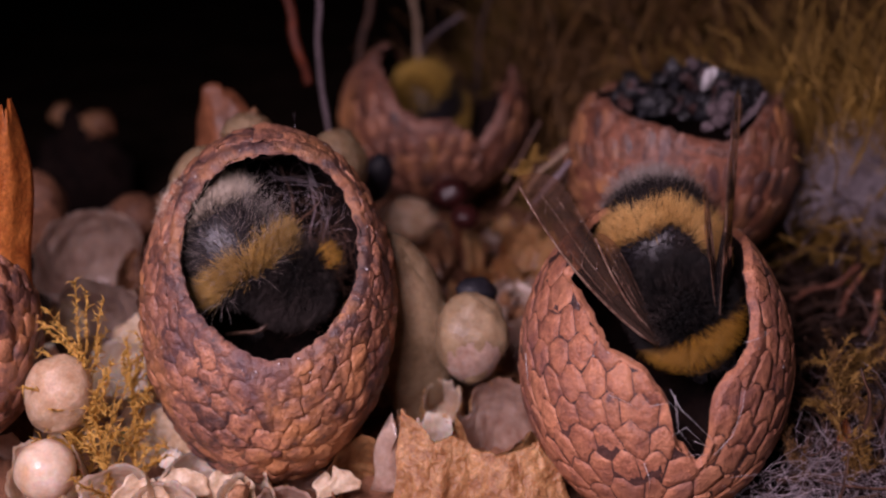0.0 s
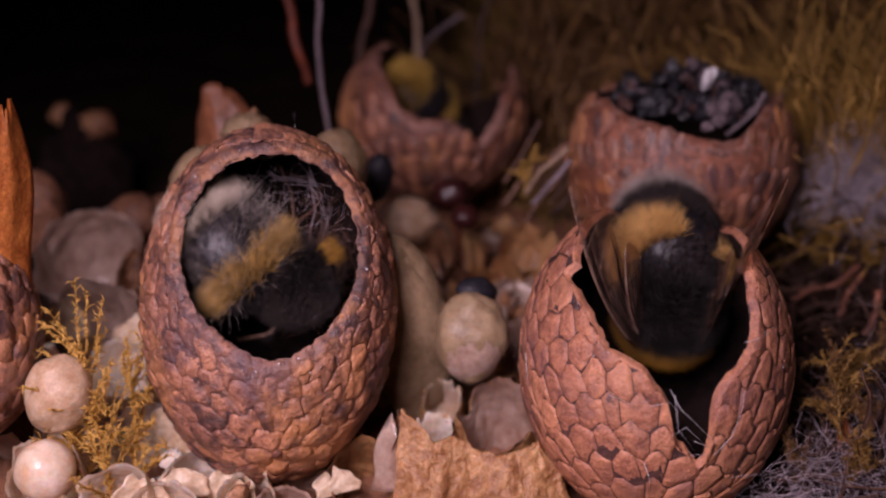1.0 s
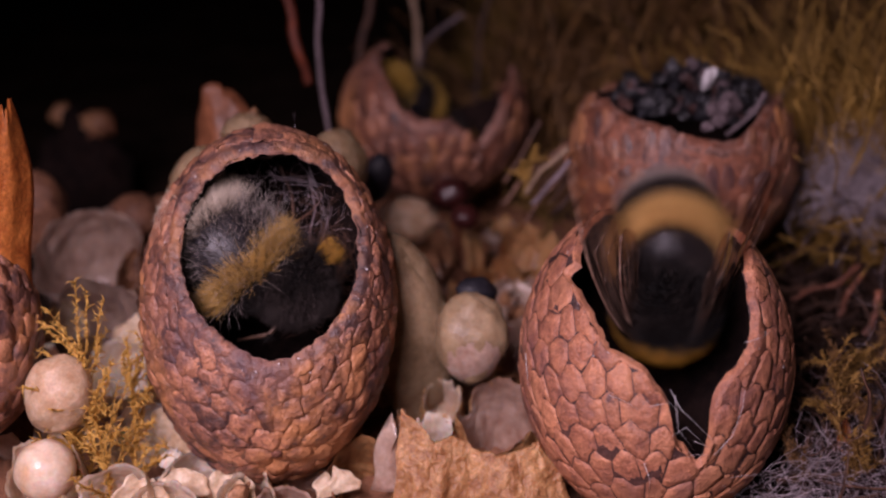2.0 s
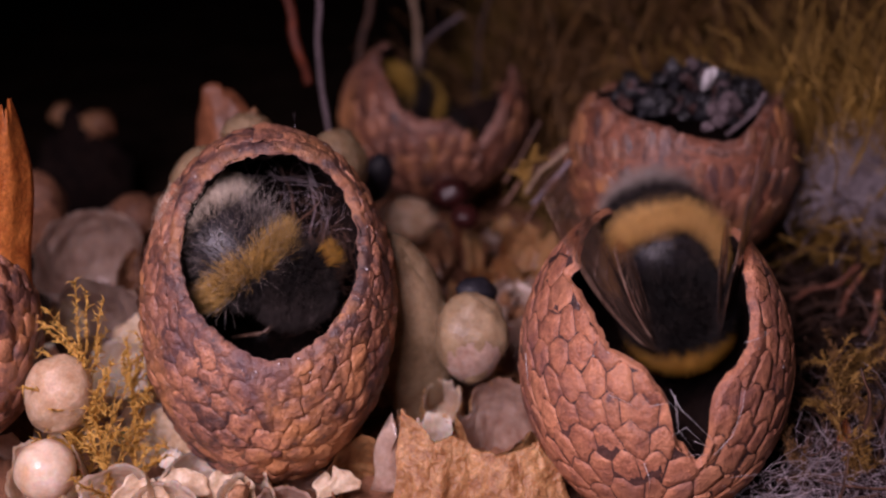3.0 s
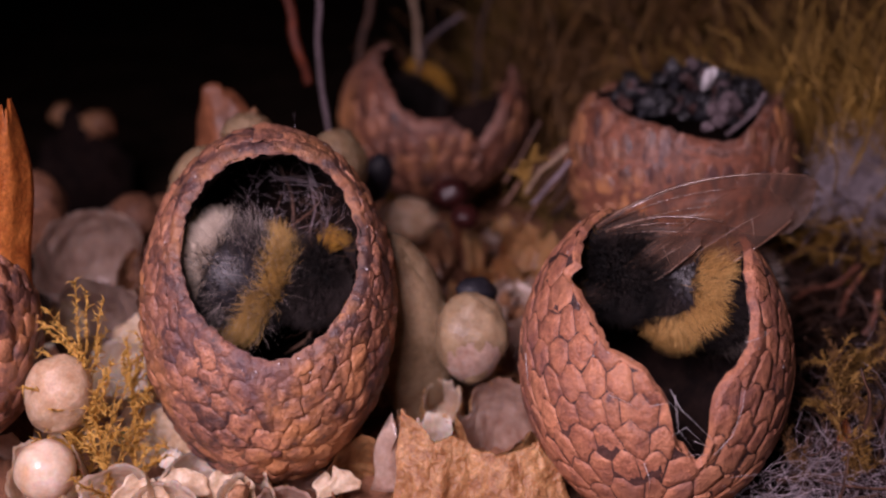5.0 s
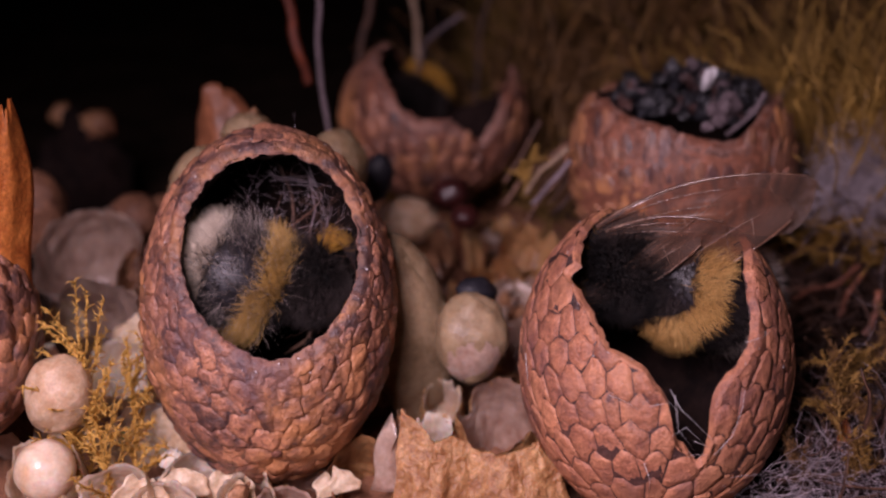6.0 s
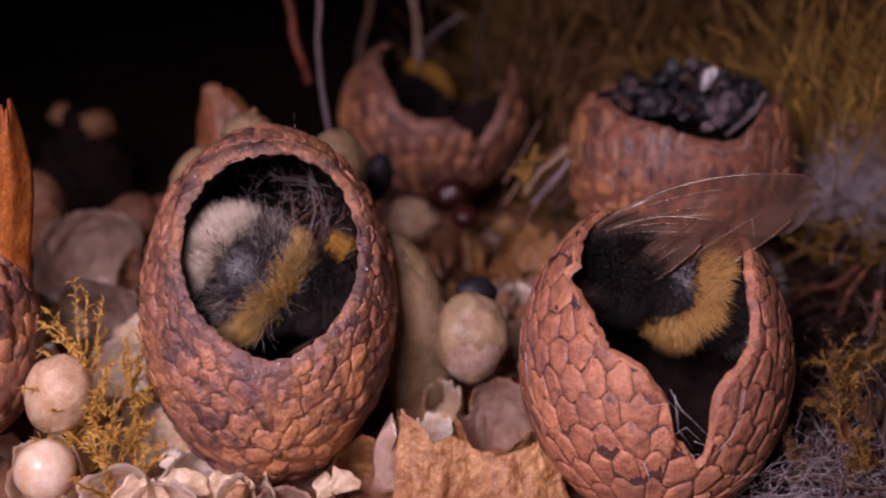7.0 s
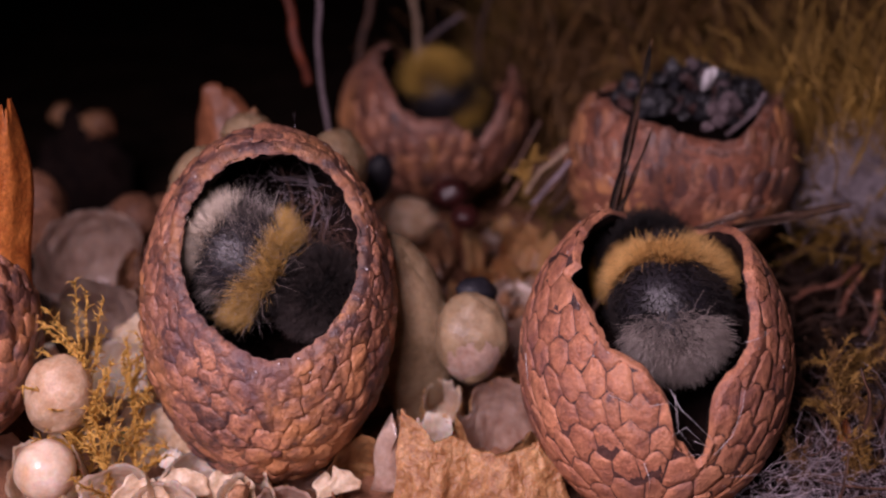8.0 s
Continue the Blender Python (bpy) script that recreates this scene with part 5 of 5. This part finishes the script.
# ---- moving states: place (mm), heading, back, tail's way, left wing's way and face, right wing's way and face ----
NONE = ((0, 0, 1), (1, 0, 0)) * 2
A_CURL = ((-9.639, -1.150, -1.552), (0.700, 0.714, 0.023), (0.057, -0.935, 0.350), (-0.573, 0.315, 0.756), *NONE)
A_WEST = ((-8.415, -0.616, -1.695), (0.645, 0.682, 0.345), (-0.056, -0.878, 0.476), (-0.873, -0.038, 0.486), *NONE)
A_LIFT = ((-8.091, -1.014, -1.924), (0.558, 0.711, 0.428), (0.103, -0.932, 0.348), (-0.773, 0.088, 0.628), *NONE)
A_LEAN = ((-7.977, -1.178, -2.463), (0.741, 0.517, -0.428), (0.200, -0.881, 0.429), (-0.845, 0.104, 0.524), *NONE)
B_DOWN = ((14.839, -3.724, -2.336), (0.473, -0.265, -0.840), (-0.243, -0.865, 0.440), (0.033, 0.961, 0.274), (0.049, 0.279, 0.959), (0.940, -0.338, 0.054), (-0.653, 0.159, 0.740), (0.750, -0.450, 0.600))
B_DOWN2 = ((14.790, -1.998, -3.711), (-0.013, 0.279, -0.960), (0.103, -0.821, 0.561), (-0.145, 0.947, 0.287), (0.150, -0.220, 0.964), (0.891, -0.441, 0.108), (-0.484, -0.154, 0.861), (0.667, -0.463, 0.584))
B_SIDE = ((11.514, -1.192, -0.909), (-0.712, 0.672, -0.204), (-0.381, -0.802, 0.461), (0.875, 0.270, -0.400), (0.878, -0.081, 0.472), (-0.283, -0.959, -0.030), (0.928, -0.177, 0.328), (-0.283, -0.959, 0.030))
B_TURN = ((12.190, 0.669, -1.875), (-0.627, 0.736, -0.255), (0.127, -0.758, 0.640), (0.736, -0.393, -0.552), (0.821, -0.493, 0.289), (-0.150, -0.850, 0.500), (0.836, -0.540, 0.097), (0.000, -0.750, 0.660))
B_TAIL2 = ((12.679, -0.258, -0.192), (-0.954, -0.074, -0.291), (0.339, -0.606, 0.720), (0.033, -0.833, -0.553), (-0.028, 0.438, 0.899), (0.953, -0.219, 0.207), (0.959, 0.258, -0.117), (-0.302, 0.109, 0.947))
B_TAIL = ((13.271, 1.858, -1.894), (-0.408, 0.479, -0.777), (0.270, 0.281, 0.921), (0.017, -0.848, -0.530), (0.180, 0.186, 0.966), (0.962, -0.093, 0.256), (0.976, 0.094, 0.195), (-0.404, 0.293, 0.867))
C_FULL = ((0.34, 42.91, -9.72), (0.302, -0.109, -0.947), (0.000, -0.685, 0.729), (-0.309, -0.393, 0.866), *NONE)
C_DEEP = ((-2.62, 46.80, -4.94), (0.458, 0.550, 0.698), (0.282, -0.773, 0.568), (-0.355, -0.202, -0.913), *NONE)
C_OUT = ((1.45, 42.21, -8.86), (0.206, -0.112, -0.972), (0.000, -0.685, 0.729), (-0.252, -0.229, 0.940), *NONE)


def timeline(states, marks):
    """marks: (seconds, first state, second state, share of the second); a row between far apart ones keeps each turn small."""
    rows = [(t, blend(states[a], states[b], k)) for t, a, b, k in marks]
    out = [rows[0]]
    for (t0, s0), (t1, s1) in zip(rows, rows[1:]):
        if unit(s0[1]).angle(unit(s1[1])) > 0.5 and t1 - t0 > 0.09:
            for k in (1 / 3, 2 / 3):
                out.append((t0 + (t1 - t0) * k, blend(s0, s1, k)))
        out.append((t1, s1))
    return out


B_STATES = {"down": B_DOWN, "mid": B_DOWN2, "side": B_SIDE, "turn": B_TURN, "tail2": B_TAIL2, "tail": B_TAIL}
B_MARKS = [(0, "down", "mid", 0), (0.3, "down", "mid", 0), (0.4, "mid", "side", 0.2), (0.5, "side", "mid", 0.0), (0.6, "mid", "side", 0.1),
           (0.7, "mid", "side", 0), (0.8, "down", "mid", 0.3), (0.9, "mid", "side", 0.25), (1.0, "mid", "side", 0.1), (1.1, "mid", "side", 0.7),
           (1.2, "mid", "side", 0.3), (1.3, "mid", "side", 0.25), (1.4, "mid", "side", 0.7), (1.5, "down", "mid", 0.5), (1.6, "mid", "side", 0),
           (1.7, "mid", "side", 0), (1.9, "mid", "side", 0.4), (2.1, "down", "mid", 0.5), (2.3, "mid", "side", 0.5), (2.5, "mid", "side", 0.1),
           (2.8, "down", "mid", 0.7), (2.9, "mid", "side", 0), (3.0, "down", "mid", 0.6), (3.1, "mid", "side", 0.5), (3.2, "mid", "side", 0),
           (3.3, "mid", "side", 0.5), (3.4, "mid", "side", 0.7), (3.5, "mid", "side", 0.0), (3.6, "mid", "side", 0.2), (3.7, "mid", "side", 0.5),
           (3.8, "mid", "side", 0.7), (3.9, "mid", "side", 0.6), (4.0, "mid", "side", 0.12), (4.1, "side", "turn", 0), (7.08, "side", "turn", 0),
           (7.2, "side", "turn", 1), (7.3, "side", "turn", 1), (7.4, "turn", "tail2", 0.5), (7.5, "turn", "tail2", 1), (7.6, "tail2", "tail", 0.5),
           (7.7, "tail2", "tail", 1), (8.0, "tail2", "tail", 1)]
A_STATES = {"curl": A_CURL, "west": A_WEST, "lift": A_LIFT, "lean": A_LEAN}
A_MARKS = [(0, "curl", "west", 0), (0.3, "curl", "west", 0), (0.4, "curl", "west", 0.6), (0.5, "curl", "west", 0.75), (0.6, "curl", "west", 0.2),
           (0.7, "curl", "west", 0.5), (0.8, "curl", "west", 0.15), (0.9, "curl", "lean", 0.4), (1.0, "curl", "west", 0.2), (1.1, "curl", "west", 0.4),
           (1.2, "curl", "west", 0.3), (1.3, "curl", "west", 0.2), (1.4, "curl", "west", 0.45), (1.5, "curl", "west", 0.05), (1.6, "curl", "west", 0.1),
           (1.7, "curl", "west", 0.7), (2.0, "curl", "west", 0.2), (2.3, "curl", "west", 0.6), (2.6, "curl", "west", 0.1), (2.8, "curl", "west", 0.2),
           (3.0, "curl", "west", 0.1), (3.1, "curl", "west", 0.5), (3.3, "curl", "west", 0.8), (3.5, "curl", "west", 0.55), (3.6, "curl", "west", 0.4),
           (3.8, "curl", "west", 0.3), (3.9, "curl", "west", 0.2), (4.0, "curl", "lean", 0.5), (4.1, "west", "lift", 0), (6.1, "west", "lift", 0),
           (6.3, "west", "lift", 1), (7.1, "west", "lift", 1), (7.3, "lift", "lean", 0.1), (7.5, "lift", "lean", 0.6), (7.65, "lift", "lean", 1), (8.0, "lift", "lean", 1)]
C_STATES = {"full": C_FULL, "deep": C_DEEP, "out": C_OUT}
C_MARKS = [(0, "full", "deep", 0), (0.3, "full", "deep", 0), (0.5, "full", "deep", 0.8), (0.7, "full", "deep", 0.1), (1.0, "full", "deep", 0.15),
           (1.3, "full", "deep", 0.5), (1.5, "full", "deep", 0.05), (2.2, "full", "deep", 0.3), (2.8, "full", "deep", 0.15), (3.2, "full", "deep", 0.4),
           (3.5, "full", "deep", 0.3), (3.9, "full", "deep", 0.3), (4.1, "full", "deep", 1), (7.8, "full", "deep", 1), (8.0, "full", "out", 0.9)]


def motions():
    key_bee(*bee_a, timeline(A_STATES, A_MARKS))
    key_bee(*bee_b, timeline(B_STATES, B_MARKS))
    key_bee(*bee_c, timeline(C_STATES, C_MARKS))


motions()
